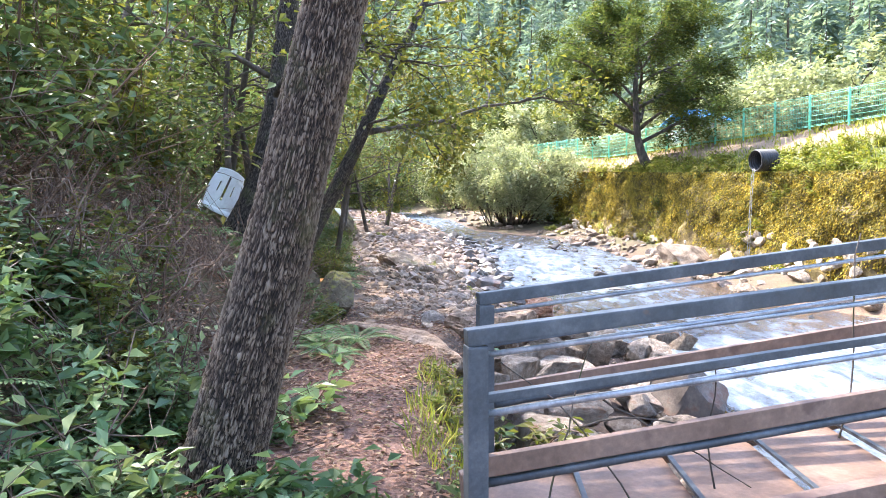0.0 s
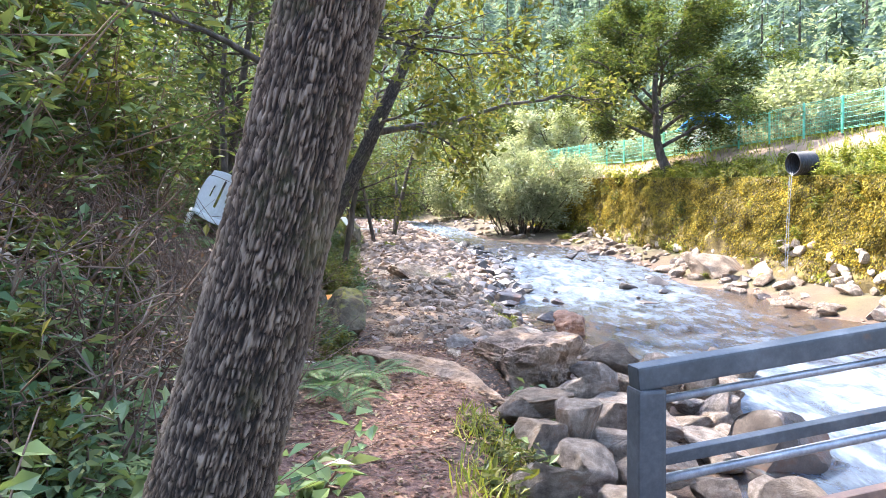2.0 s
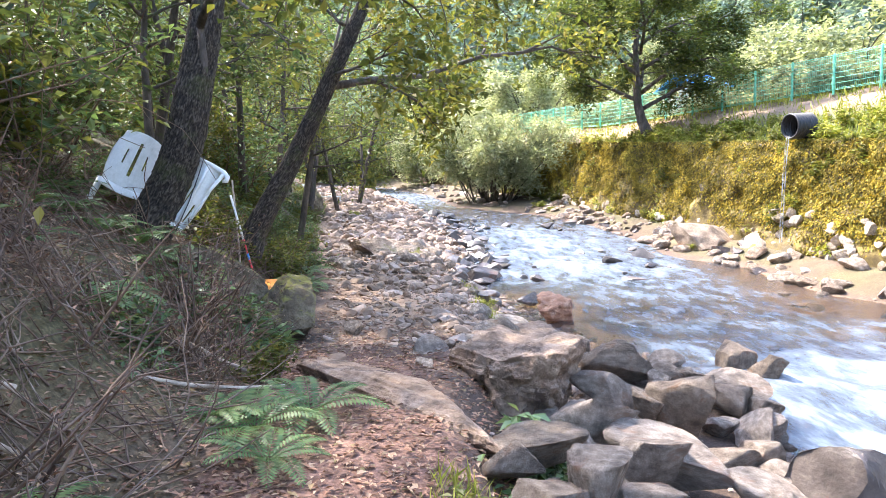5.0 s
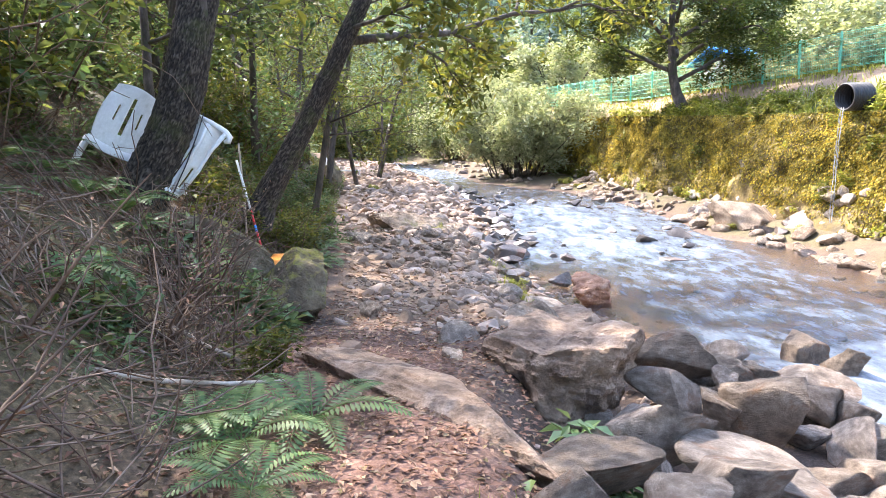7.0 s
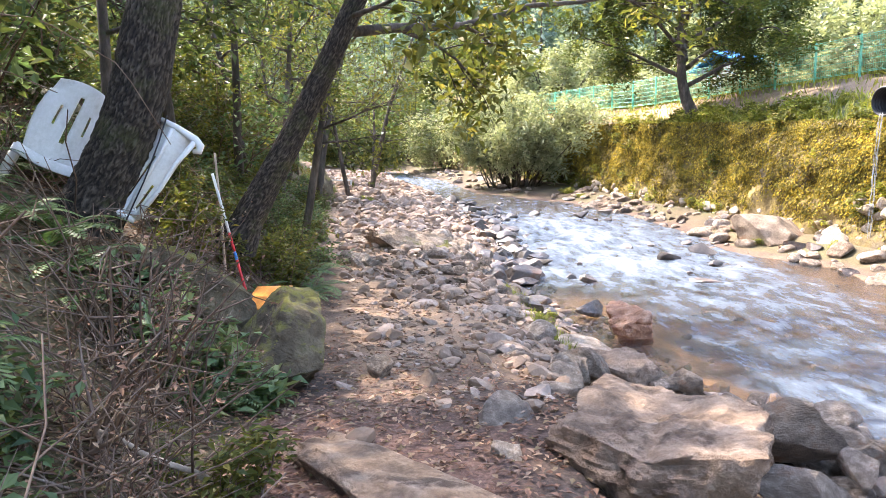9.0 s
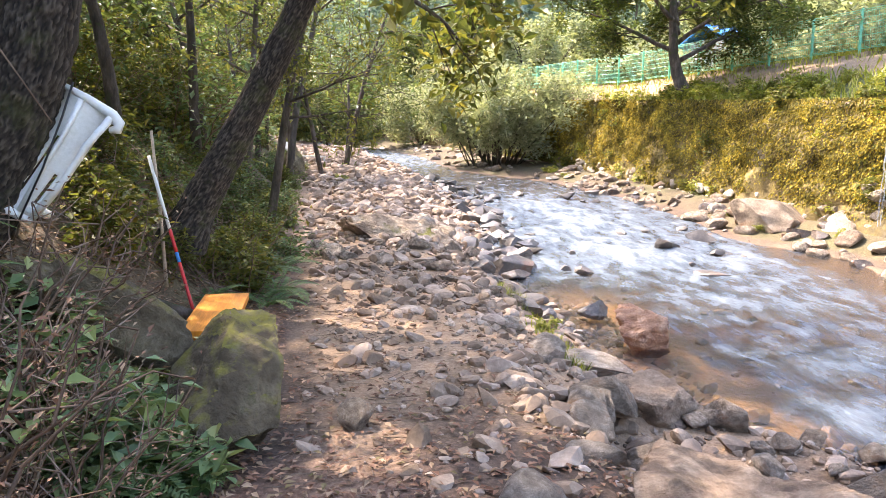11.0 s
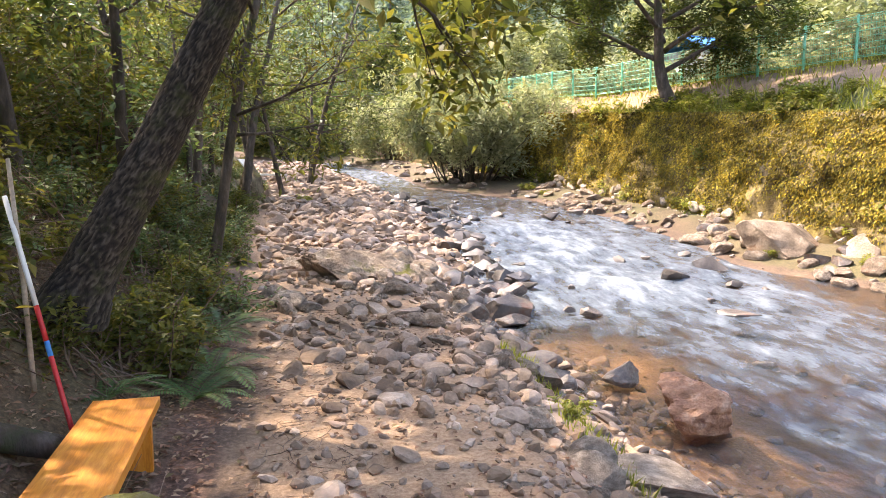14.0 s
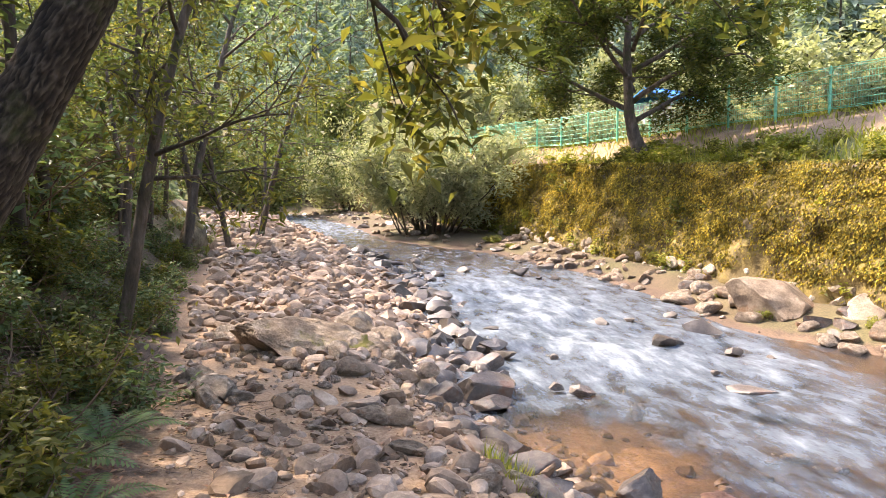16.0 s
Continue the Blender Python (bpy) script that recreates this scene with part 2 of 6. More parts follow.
M_REDROCK = surface("reddish_stone", (0.20, 0.085, 0.045), (0.40, 0.205, 0.115), (0.64, 0.45, 0.32), 5, 26, 0.7, 0.9, 0.04, stain=(0.15, 0.06, 0.04), stain_scale=3.5, stain_at=0.52)
M_TANROCK = surface("tan_ledge_stone", (0.15, 0.095, 0.06), (0.38, 0.255, 0.17), (0.58, 0.43, 0.315), 4.5, 28, 0.85, 1.0, 0.07, stain=(0.17, 0.11, 0.075), stain_scale=4.0, stain_at=0.54)
M_BARROCK = surface("tan_stone_with_moss", (0.15, 0.10, 0.065), (0.34, 0.245, 0.17), (0.54, 0.42, 0.31), 4.0, 28, 0.85, 1.0, 0.06, stain=(0.20, 0.18, 0.035), stain_scale=2.4, stain_at=0.57)
M_MOSSROCK = surface("mossy_stone", (0.055, 0.04, 0.024), (0.14, 0.105, 0.062), (0.26, 0.205, 0.13), 4, 22, 0.95, 1.0, 0.05, stain=(0.10, 0.095, 0.04), stain_scale=3.0, stain_at=0.6, up_stain=(0.22, 0.20, 0.03))
M_WALLSTONE = surface("pale_wall_stone", (0.14, 0.11, 0.08), (0.28, 0.225, 0.165), (0.44, 0.37, 0.29), 4, 30, 0.9, 0.5, 0.02, stain=(0.30, 0.22, 0.06), stain_scale=2.5, vary=0.3)
M_WALL = surface("mossy_masonry", (0.06, 0.042, 0.018), (0.14, 0.10, 0.035), (0.28, 0.21, 0.055), 2.2, 16, 0.95, 0.8, 0.05, stain=(0.11, 0.085, 0.05), stain_scale=0.9, stain_at=0.56)
M_MOSS = leafy("ochre_moss", ((0.07, 0.055, 0.02), (0.24, 0.18, 0.025), (0.11, 0.115, 0.03), (0.52, 0.37, 0.04), (0.18, 0.16, 0.035), (0.62, 0.46, 0.07)), 0.15, 0.9, 0.18, 1.35, 0.8)
M_LEAF = leafy("green_leaf", ((0.045, 0.065, 0.022), (0.08, 0.11, 0.035), (0.12, 0.145, 0.045), (0.10, 0.125, 0.05), (0.19, 0.185, 0.055)))
M_LEAF_BANK = leafy("bank_tree_leaf", ((0.04, 0.065, 0.02), (0.075, 0.105, 0.03), (0.11, 0.14, 0.035), (0.09, 0.115, 0.035), (0.18, 0.18, 0.04)), 0.42, 0.5, 0.45, 1.4, 0.5)
M_HERB = leafy("broad_herb_leaf", ((0.10, 0.17, 0.07), (0.17, 0.26, 0.12), (0.26, 0.34, 0.17), (0.20, 0.27, 0.10), (0.34, 0.37, 0.16)), 0.3, 0.35)
M_LEAF_DARK = leafy("shade_leaf", ((0.058, 0.103, 0.046), (0.115, 0.184, 0.081), (0.207, 0.275, 0.138), (0.092, 0.138, 0.046), (0.298, 0.321, 0.115)), 0.35)
M_LEAF_YEL = leafy("yellowing_leaf", ((0.06, 0.08, 0.02), (0.12, 0.135, 0.03), (0.20, 0.19, 0.04), (0.09, 0.11, 0.03), (0.28, 0.23, 0.055)), 0.45)
M_LEAF_PALE = leafy("pale_willow_leaf", ((0.19, 0.22, 0.12), (0.29, 0.32, 0.19), (0.40, 0.42, 0.27), (0.32, 0.34, 0.21), (0.50, 0.50, 0.34)), 0.35)
# needles paled towards blue-grey: distance haze is put into the base colour
M_CONIFER_HAZED = leafy("hazed_conifer_needles", ((0.13, 0.19, 0.17), (0.18, 0.245, 0.215), (0.23, 0.295, 0.25), (0.16, 0.215, 0.19)), 0.4)
M_FERN = leafy("fern_green", ((0.06, 0.12, 0.04), (0.10, 0.17, 0.065), (0.16, 0.23, 0.09), (0.13, 0.19, 0.06)), 0.4)
M_GRASS = leafy("bank_grass", ((0.120, 0.156, 0.024), (0.240, 0.264, 0.036), (0.384, 0.360, 0.060), (0.168, 0.204, 0.036), (0.504, 0.432, 0.144)), 0.35)
M_LITTER = leafy("fallen_leaves", ((0.10, 0.05, 0.03), (0.20, 0.10, 0.065), (0.32, 0.18, 0.12), (0.16, 0.085, 0.06), (0.42, 0.28, 0.19), (0.13, 0.10, 0.04)), 0.08, 0.8)
M_STEEL = surface("grey_painted_steel", (0.045, 0.052, 0.058), (0.072, 0.081, 0.09), (0.12, 0.13, 0.14), 5, 60, 0.5, 0.15, 0.003, stain=(0.16, 0.09, 0.05), stain_scale=6, stain_at=0.64, metal=0.25)
M_ROD = surface("bare_steel_rod", (0.22, 0.24, 0.26), (0.36, 0.38, 0.40), (0.5, 0.52, 0.54), 8, 80, 0.4, 0.1, 0.002, metal=0.5)
M_DECK = surface("rusty_brown_deck", (0.10, 0.058, 0.038), (0.18, 0.108, 0.074), (0.28, 0.185, 0.135), 3, 40, 0.6, 0.3, 0.004, stain=(0.12, 0.07, 0.05), stain_scale=3)
M_WHITE = surface("weathered_white_plastic", (0.60, 0.60, 0.56), (0.74, 0.74, 0.70), (0.82, 0.82, 0.79), 3, 40, 0.45, 0.05, 0.002, stain=(0.42, 0.41, 0.34), stain_scale=5, stain_at=0.62)
M_BLACK = surface("black_plastic", (0.008, 0.008, 0.008), (0.015, 0.015, 0.016), (0.03, 0.03, 0.032), 6, 50, 0.5, 0.2, 0.004)
M_ORANGE = surface("orange_varnished_wood", (0.52, 0.16, 0.016), (0.68, 0.24, 0.024), (0.80, 0.32, 0.05), 3, 24, 0.45, 0.15, 0.003, (6, 0.6, 1), stain=(0.45, 0.16, 0.02), stain_scale=7, stain_at=0.66)
M_RED = surface("red_paint", (0.45, 0.02, 0.02), (0.60, 0.03, 0.03), (0.7, 0.06, 0.05), 8, 60, 0.45, 0.05, 0.002)
M_BLUE = surface("blue_paint", (0.02, 0.16, 0.45), (0.03, 0.24, 0.60), (0.06, 0.33, 0.72), 2, 30, 0.5, 0.05, 0.003)
M_FENCE = surface("green_coated_wire", (0.09, 0.40, 0.24), (0.15, 0.50, 0.32), (0.24, 0.60, 0.42), 5, 40, 0.45, 0.05, 0.002)
M_ROOF = M_BLUE
M_SHED = surface("grey_shed_wall", (0.12, 0.13, 0.12), (0.19, 0.20, 0.19), (0.27, 0.28, 0.27), 2, 30, 0.85, 0.1, 0.004, stain=(0.14, 0.12, 0.09), stain_scale=3)
M_RENDER = surface("pale_shed_wall", (0.55, 0.56, 0.55), (0.68, 0.69, 0.68), (0.78, 0.79, 0.78), 2, 30, 0.8, 0.1, 0.004, stain=(0.5, 0.48, 0.44), stain_scale=3)

# ---- geometry helpers ----
RNG = np.random.default_rng(7)


def interp(table):
    ys, vs = np.array([p[0] for p in table], float), np.array([p[1] for p in table], float)
    return lambda y: np.interp(y, ys, vs)


def lattice(ix, iy, iz, seed):
    h = (ix * 374761393 + iy * 668265263 + iz * 2147483647 + seed * 974634777) & 0xFFFFFFFF
    h = ((h ^ (h >> 13)) * 1274126177) & 0xFFFFFFFF
    return ((h ^ (h >> 16)) & 0xFFFF) / 65535.0


def vnoise(p, seed=0):
    """Smooth value noise in 0..1 for an (n, 3) array."""
    p = np.asarray(p, float)
    i = np.floor(p).astype(np.int64)
    f = p - i
    f = f * f * (3 - 2 * f)
    x, y, z = i[:, 0], i[:, 1], i[:, 2]
    r = 0
    for dx in (0, 1):
        for dy in (0, 1):
            for dz in (0, 1):
                w = (f[:, 0] if dx else 1 - f[:, 0]) * (f[:, 1] if dy else 1 - f[:, 1]) * (f[:, 2] if dz else 1 - f[:, 2])
                r = r + w * lattice(x + dx, y + dy, z + dz, seed)
    return r


def fbm(p, seed=0, octaves=4):
    p = np.asarray(p, float)
    r, a, t = 0, 1.0, 0
    for o in range(octaves):
        r, t = r + a * vnoise(p * 2 ** o, seed + o), t + a
        a *= 0.5
    return r / t


def p3(x, y, z=0.0):
    x, y = np.asarray(x, float), np.asarray(y, float)
    return np.stack([x, y, np.zeros_like(x) + z], -1)


def np_mesh(name, V, F, material, smooth=False, sharp=0):
    """A mesh from arrays: V (n, 3), F (m, 3 or 4)."""
    V, F = np.asarray(V, np.float32), np.asarray(F, np.int32)
    me = bpy.data.meshes.new(name)
    me.vertices.add(len(V))
    me.vertices.foreach_set("co", V.ravel())
    k = F.shape[1]
    me.loops.add(F.size)
    me.loops.foreach_set("vertex_index", F.ravel())
    me.polygons.add(len(F))
    me.polygons.foreach_set("loop_start", np.arange(0, F.size, k, dtype=np.int32))
    me.polygons.foreach_set("use_smooth", np.full(len(F), smooth, dtype=bool))
    me.update(calc_edges=True)
    me.materials.append(material)
    if sharp:
        me.set_sharp_from_angle(angle=radians(sharp))
    return me


def joined(pieces):
    """Join (V, F) pairs of one face size."""
    Vs, Fs, n = [], [], 0
    for V, F in pieces:
        Vs.append(V)
        Fs.append(np.asarray(F) + n)
        n += len(V)
    return np.concatenate(Vs), np.concatenate(Fs)


def part(name, data, parent, label=""):
    ob = new(name, data)
    ob.parent = parent
    if label:
        tagged(ob, label)
    return ob


def holder(name, label, category, m=None, group="", kind=""):
    ob = new(name)
    if m is not None:
        ob.matrix_basis = m
    return tagged(ob, label, category, group, kind)


def tube(points, radii, sides=6, cap=True):
    """A tube of quads along points with a radius at each; ends drawn to a point."""
    P, R = np.asarray(points, float), np.asarray(radii, float)
    T = np.gradient(P, axis=0)
    T /= np.linalg.norm(T, axis=1)[:, None] + 1e-9
    up = np.where(np.abs(T[:, 2:3]) > 0.9, [[1.0, 0, 0]], [[0, 0, 1.0]])
    A = np.cross(T, up)
    A /= np.linalg.norm(A, axis=1)[:, None] + 1e-9
    for i in range(1, len(A)):
        A[i] = A[i - 1] - T[i] * np.dot(A[i - 1], T[i])
        A[i] /= np.linalg.norm(A[i]) + 1e-9
    B = np.cross(T, A)
    th = np.linspace(0, 2 * np.pi, sides, endpoint=False)
    ring = A[:, None] * np.cos(th)[None, :, None] + B[:, None] * np.sin(th)[None, :, None]
    V = P[:, None] + ring * R[:, None, None]
    n = len(P)
    i, j = np.meshgrid(np.arange(n - 1), np.arange(sides), indexing="ij")
    k = (j + 1) % sides
    F = np.stack([i * sides + j, i * sides + k, (i + 1) * sides + k, (i + 1) * sides + j], -1).reshape(-1, 4)
    V = V.reshape(-1, 3)
    if cap:
        c0, c1 = len(V), len(V) + 1
        V = np.concatenate([V, P[:1], P[-1:]])
        caps = []
        for q in range(0, sides, 2):
            a, b, c = q, (q + 1) % sides, (q + 2) % sides
            caps.append((c0, c, b, a))
            o = (n - 1) * sides
            caps.append((c1, o + a, o + b, o + c))
        F = np.concatenate([F, np.array(caps)])
    return V, F


def wander(start, way, length, steps, bend, rng, lift=0.0):
    """A crooked line from start along way."""
    P, d = [np.array(start, float)], np.array(way, float)
    d /= np.linalg.norm(d)
    for _ in range(steps):
        d = d + rng.normal(0, bend, 3) + np.array([0, 0, lift])
        d /= np.linalg.norm(d)
        P.append(P[-1] + d * length / steps)
    return np.array(P)


def leaves(centres, size, rng, aspect=0.55, flat=0.5, droop=0.0, ways=None):
    """Folded four-cornered leaves at centres. flat: how near to level they lie."""
    n = len(centres)
    d = rng.normal(size=(n, 3)) if ways is None else ways + rng.normal(0, 0.35, (n, 3))
    d[:, 2] = d[:, 2] * (1 - flat) - droop
    d /= np.linalg.norm(d, axis=1)[:, None] + 1e-9
    up = np.array([0, 0, 1.0]) + rng.normal(0, 0.55 * (1.2 - flat), (n, 3))
    s = np.cross(d, up)
    s /= np.linalg.norm(s, axis=1)[:, None] + 1e-9
    nrm = np.cross(s, d)
    L = (size * rng.uniform(0.6, 1.35, n))[:, None]
    W = L * aspect * 0.5
    c = np.asarray(centres)
    V = np.stack([c, c + d * L * 0.45 + s * W + nrm * W * 0.35, c + d * L - nrm * L * 0.12, c + d * L * 0.45 - s * W + nrm * W * 0.35], 1)
    return V.reshape(-1, 3), np.arange(4 * n).reshape(n, 4)


def box(sx, sy, sz, bevel=0.004, at=(0, 0, 0)):
    """A box with bevelled edges as a bmesh, resting centred on at."""
    bm = bmesh.new()
    bmesh.ops.create_cube(bm, size=1.0)
    bmesh.ops.scale(bm, vec=(sx, sy, sz), verts=bm.verts)
    if bevel:
        bmesh.ops.bevel(bm, geom=bm.edges[:], offset=bevel, segments=2, affect="EDGES", profile=0.7)
    bmesh.ops.translate(bm, vec=at, verts=bm.verts)
    return bm


def bm_mesh(name, bm, material, smooth=False):
    me = bpy.data.meshes.new(name)
    bm.to_mesh(me)
    bm.free()
    for f in me.polygons:
        f.use_smooth = smooth
    me.materials.append(material)
    return me


ICO = {}


def ico(level):
    if level not in ICO:
        bm = bmesh.new()
        bmesh.ops.create_icosphere(bm, subdivisions=level, radius=1.0)
        ICO[level] = (np.array([v.co[:] for v in bm.verts]), np.array([[v.index for v in f.verts] for f in bm.faces]))
        bm.free()
    return ICO[level]


def rock_arrays(seed, level=3, cuts=9, rough=0.12, flat=1.0, boxy=1.0):
    """A stone: a ball cut by planes, then worn and roughened."""
    rng = np.random.default_rng(seed)
    V, F = ico(level)
    V = np.sign(V) * np.abs(V) ** boxy
    for _ in range(cuts):
        n = rng.normal(size=3)
        n /= np.linalg.norm(n)
        d = rng.uniform(0.38, 0.78)
        over = V @ n - d
        V -= np.where(over > 0, over, 0)[:, None] * n * 0.985
    r = (fbm(V * 1.6 + seed * 7.1, seed, 4) - 0.5) * 2
    V = V * (1 + rough * r)[:, None]
    if level >= 4:
        V = V * (1 + (0.12 if level > 4 else 0.07) * (fbm(V * 6 + seed, seed + 3, 4) - 0.5) * 2)[:, None]
    V /= np.abs(V).max(0)
    V[:, 2] *= flat
    return V, F


# ---- the lie of the land ----
water_z = interp([(-60, -2.2), (-20, -1.0), (5, -0.5), (10, -0.42), (13.3, -0.36), (16.7, -0.26), (20, -0.1), (23, 0.08), (27, 0.35), (33, 0.7), (40, 1.1), (60, 2.0), (120, 5), (400, 12)])
river_l = interp([(-60, -8), (-20, 0.5), (0, 1.0), (5.8, 1.5), (7.8, 2.45), (9.4, 2.7), (10.6, 2.2), (11.3, 1.35), (13, 1.05), (14.8, 0.95), (16.2, 0.5), (18.5, 0.7), (25.4, 0.95), (29, 0.1), (35, -0.7), (45, -2.6), (60, -8), (120, -40), (400, -160)])
river_r = interp([(-60, 2), (-20, 7.0), (8, 8.0), (12.9, 7.9), (14.5, 7.0), (16.9, 6.9), (18, 7.1), (20.2, 5.9), (22.9, 6.2), (26, 5.85), (31, 4.7), (34, 2.4), (36, 1.3), (45, 0.3), (60, -3.5), (120, -33), (400, -150)])
path_l = interp([(-60, -4), (-10, -0.9), (3, -0.78), (5, -0.95), (7.6, -1.1), (9, -1.35), (11.6, -1.65), (15, -2.1), (20, -3.0), (30, -4.3), (44, -6.5), (60, -13), (120, -48), (400, -170)])
path_r = interp([(-60, 0), (0, 0.05), (5, -0.2), (7.6, -0.1), (9.4, 0.2), (12, -0.1), (14, 0.0), (16, -0.4), (20, -0.9), (30, -1.6), (44, -3.6), (60, -10), (120, -43), (400, -165)])
path_z = interp([(-60, 0.3), (3.3, 0.18), (8, 0.15), (12, 0.09), (16.5, 0.27), (20, 0.4), (30, 0.85), (44, 1.7), (60, 2.7), (120, 6), (400, 14)])
wall_x = interp([(-60, 6), (-20, 8.8), (10, 8.55), (16, 8.2), (20, 7.95), (24, 7.35), (28, 6.65), (32, 6.05), (36.7, 5.5), (45, 3.4), (60, 0.5), (120, -25), (400, -140)])
wall_top = interp([(-60, 2.0), (10, 2.3), (16, 2.5), (20, 2.75), (24, 3.0), (28, 3.3), (36.7, 3.9), (60, 5.2), (120, 9), (400, 20)])


def fence_x(y):
    return np.maximum(11.0 - 0.38 * (y - 28), wall_x(y) + 2.0)


def smooth(t):
    t = np.clip(t, 0, 1)
    return t * t * (3 - 2 * t)


def land(x, y):
    """Ground height: wooded slope, path, gravel, stream bed, foot of the wall, bank and hills."""
    x, y = np.asarray(x, float), np.asarray(y, float)
    pl, pr, rl, rr, wx = path_l(y), path_r(y), river_l(y), river_r(y), wall_x(y)
    pz, wz, wt = path_z(y), water_z(y), wall_top(y)
    dl = pl - x
    slope = pz + 0.62 * smooth(dl / 1.6) * np.minimum(dl, 1.6) + 0.5 * np.maximum(dl - 1.6, 0)
    slope = np.minimum(slope, pz + 22 + 0.12 * np.maximum(dl - 40, 0))
    shore = pz + (wz + 0.03 - pz) * smooth((x - pr) / np.clip(rl - pr, 0.2, 0.75 + 3 * smooth((y - 10.6) / 1.5)))
    mid = (x - rl) / np.maximum(rr - rl, 0.2)
    bed = wz + 0.03 - 0.30 * np.clip(4 * mid * (1 - mid), 0, 1) ** 0.6
    foot = wz + 0.03 + 0.30 * smooth((x - rr) / np.maximum(wx - rr, 0.3))
    fx = fence_x(y)
    base = np.maximum(4.4, wt + 0.6)
    up = wz + 0.33 + (wt - wz - 0.45) * smooth((x - wx - 0.55) / 0.35)
    bank = wt - 0.12 + (base - wt) * smooth((x - wx - 0.9) / np.maximum(fx - wx - 1.4, 0.5))
    field = base + 0.12
    hill = base + np.clip(0.55 * (x - fx - 22), 0, 70)
    z = np.where(x < pl, slope, np.where(x < pr, pz, np.where(x < rl, shore, np.where(x < rr, bed, np.where(x < wx + 0.3, foot, np.where(x < wx + 0.9, up, np.where(x < fx, bank, np.maximum(field, hill))))))))
    far = np.clip(0.58 * (y - 85), 0, 105) + np.clip(0.25 * (-y - 60), 0, 60)
    return np.where(far > 0, np.maximum(z, z * 0.2 + far), z)


def rough_land(x, y):
    q = p3(np.ravel(x), np.ravel(y))
    n = (fbm(q * 0.9, 11, 5) - 0.5).reshape(np.shape(x))
    n2 = (fbm(q * 0.06, 12, 4) - 0.5).reshape(np.shape(x))
    dl = np.clip((path_l(y) - x) / 1.0, 0, 1)
    far = np.clip((np.hypot(x, y) - 60) / 80, 0, 1)
    return land(x, y) + n * (0.09 + 0.32 * dl) + n2 * 22 * far


def ground_z(x, y):
    return rough_land(np.atleast_1d(np.asarray(x, float)), np.atleast_1d(np.asarray(y, float)))


def axis(lo, hi, step, reach):
    core = np.arange(lo, hi + step / 2, step)
    grow = []
    d, s = 0.0, step
    while d < reach:
        s *= 1.16
        d += s
        grow.append(d)
    grow = np.array(grow)
    return np.concatenate([lo - grow[::-1], core, hi + grow])


def build_ground():
    xs, ys = axis(-7, 10, 0.1, 1500), axis(-3, 44, 0.13, 1500)
    X, Y = np.meshgrid(xs, ys)
    Z = rough_land(X, Y)
    nx, ny = len(xs), len(ys)
    V = np.stack([X, Y, Z], -1).reshape(-1, 3)
    i, j = np.meshgrid(np.arange(ny - 1), np.arange(nx - 1), indexing="ij")
    F = np.stack([i * nx + j, i * nx + j + 1, (i + 1) * nx + j + 1, (i + 1) * nx + j], -1).reshape(-1, 4)
    me = np_mesh("ground", V, F, M_GROUND, True)
    x, y = V[:, 0], V[:, 1]
    n = fbm(V * 1.1, 21, 4) - 0.5
    in_path = smooth((x - path_l(y) + 0.5 + n) / 0.6) * smooth((path_r(y) + 0.3 - x + n) / 0.5)
    litter = in_path * smooth((10.0 - y + 3 * n) / 2.5) + 0.55 * (x < path_l(y)) * smooth((18 - y) / 6)
    sand = smooth((x - path_l(y) + 0.1 + n) / 0.5) * smooth((y - 9.5 + 3 * n) / 2.0) * (x < wall_x(y))
    wet = (x > river_l(y) - 0.2) * (x < river_r(y) + 0.2)
    shallows = smooth((3.0 - x) / 0.9) * smooth((17 - y) / 1.5) * smooth((y - 10.3) / 0.6) + 0.22 * smooth((x - 5.2) / 0.8) * smooth((20.5 - y) / 1.5) * smooth((y - 12) / 1.0)
    sand = np.where(wet, 0.05 + 0.95 * np.clip(shallows, 0, 1), sand)
    sand = np.where(x > river_r(y) + 0.1, sand * 0.08, sand)
    sand = np.where(wet, sand, sand * (1 - 0.65 * smooth((y - 20) / 8)))
    dirt_band = smooth((x - fence_x(y) + 2.6) / 0.5) * smooth((fence_x(y) + 0.6 - x) / 0.5) * 0.6
    green = np.where(x > wall_x(y) + 0.4, 0.9, np.where(x > river_r(y) + 0.3, 0.3 + n, 0.0)) + np.where(x < path_l(y) - 0.3, 0.35 + n, 0) + smooth((y - 60) / 20)
    green = np.clip(green - dirt_band, 0, 1)
    sand = np.maximum(sand, dirt_band)
    C = np.stack([np.clip(litter, 0, 1), green, np.clip(sand, 0, 1), np.ones_like(n)], -1).astype(np.float32)
    layer = me.color_attributes.new("cover", "FLOAT_COLOR", "POINT")
    layer.data.foreach_set("color", C.ravel())
    tagged(new("ground", me), "leaf-littered earth, gravel and stream bed between wooded slopes", "ground", kind="structure")


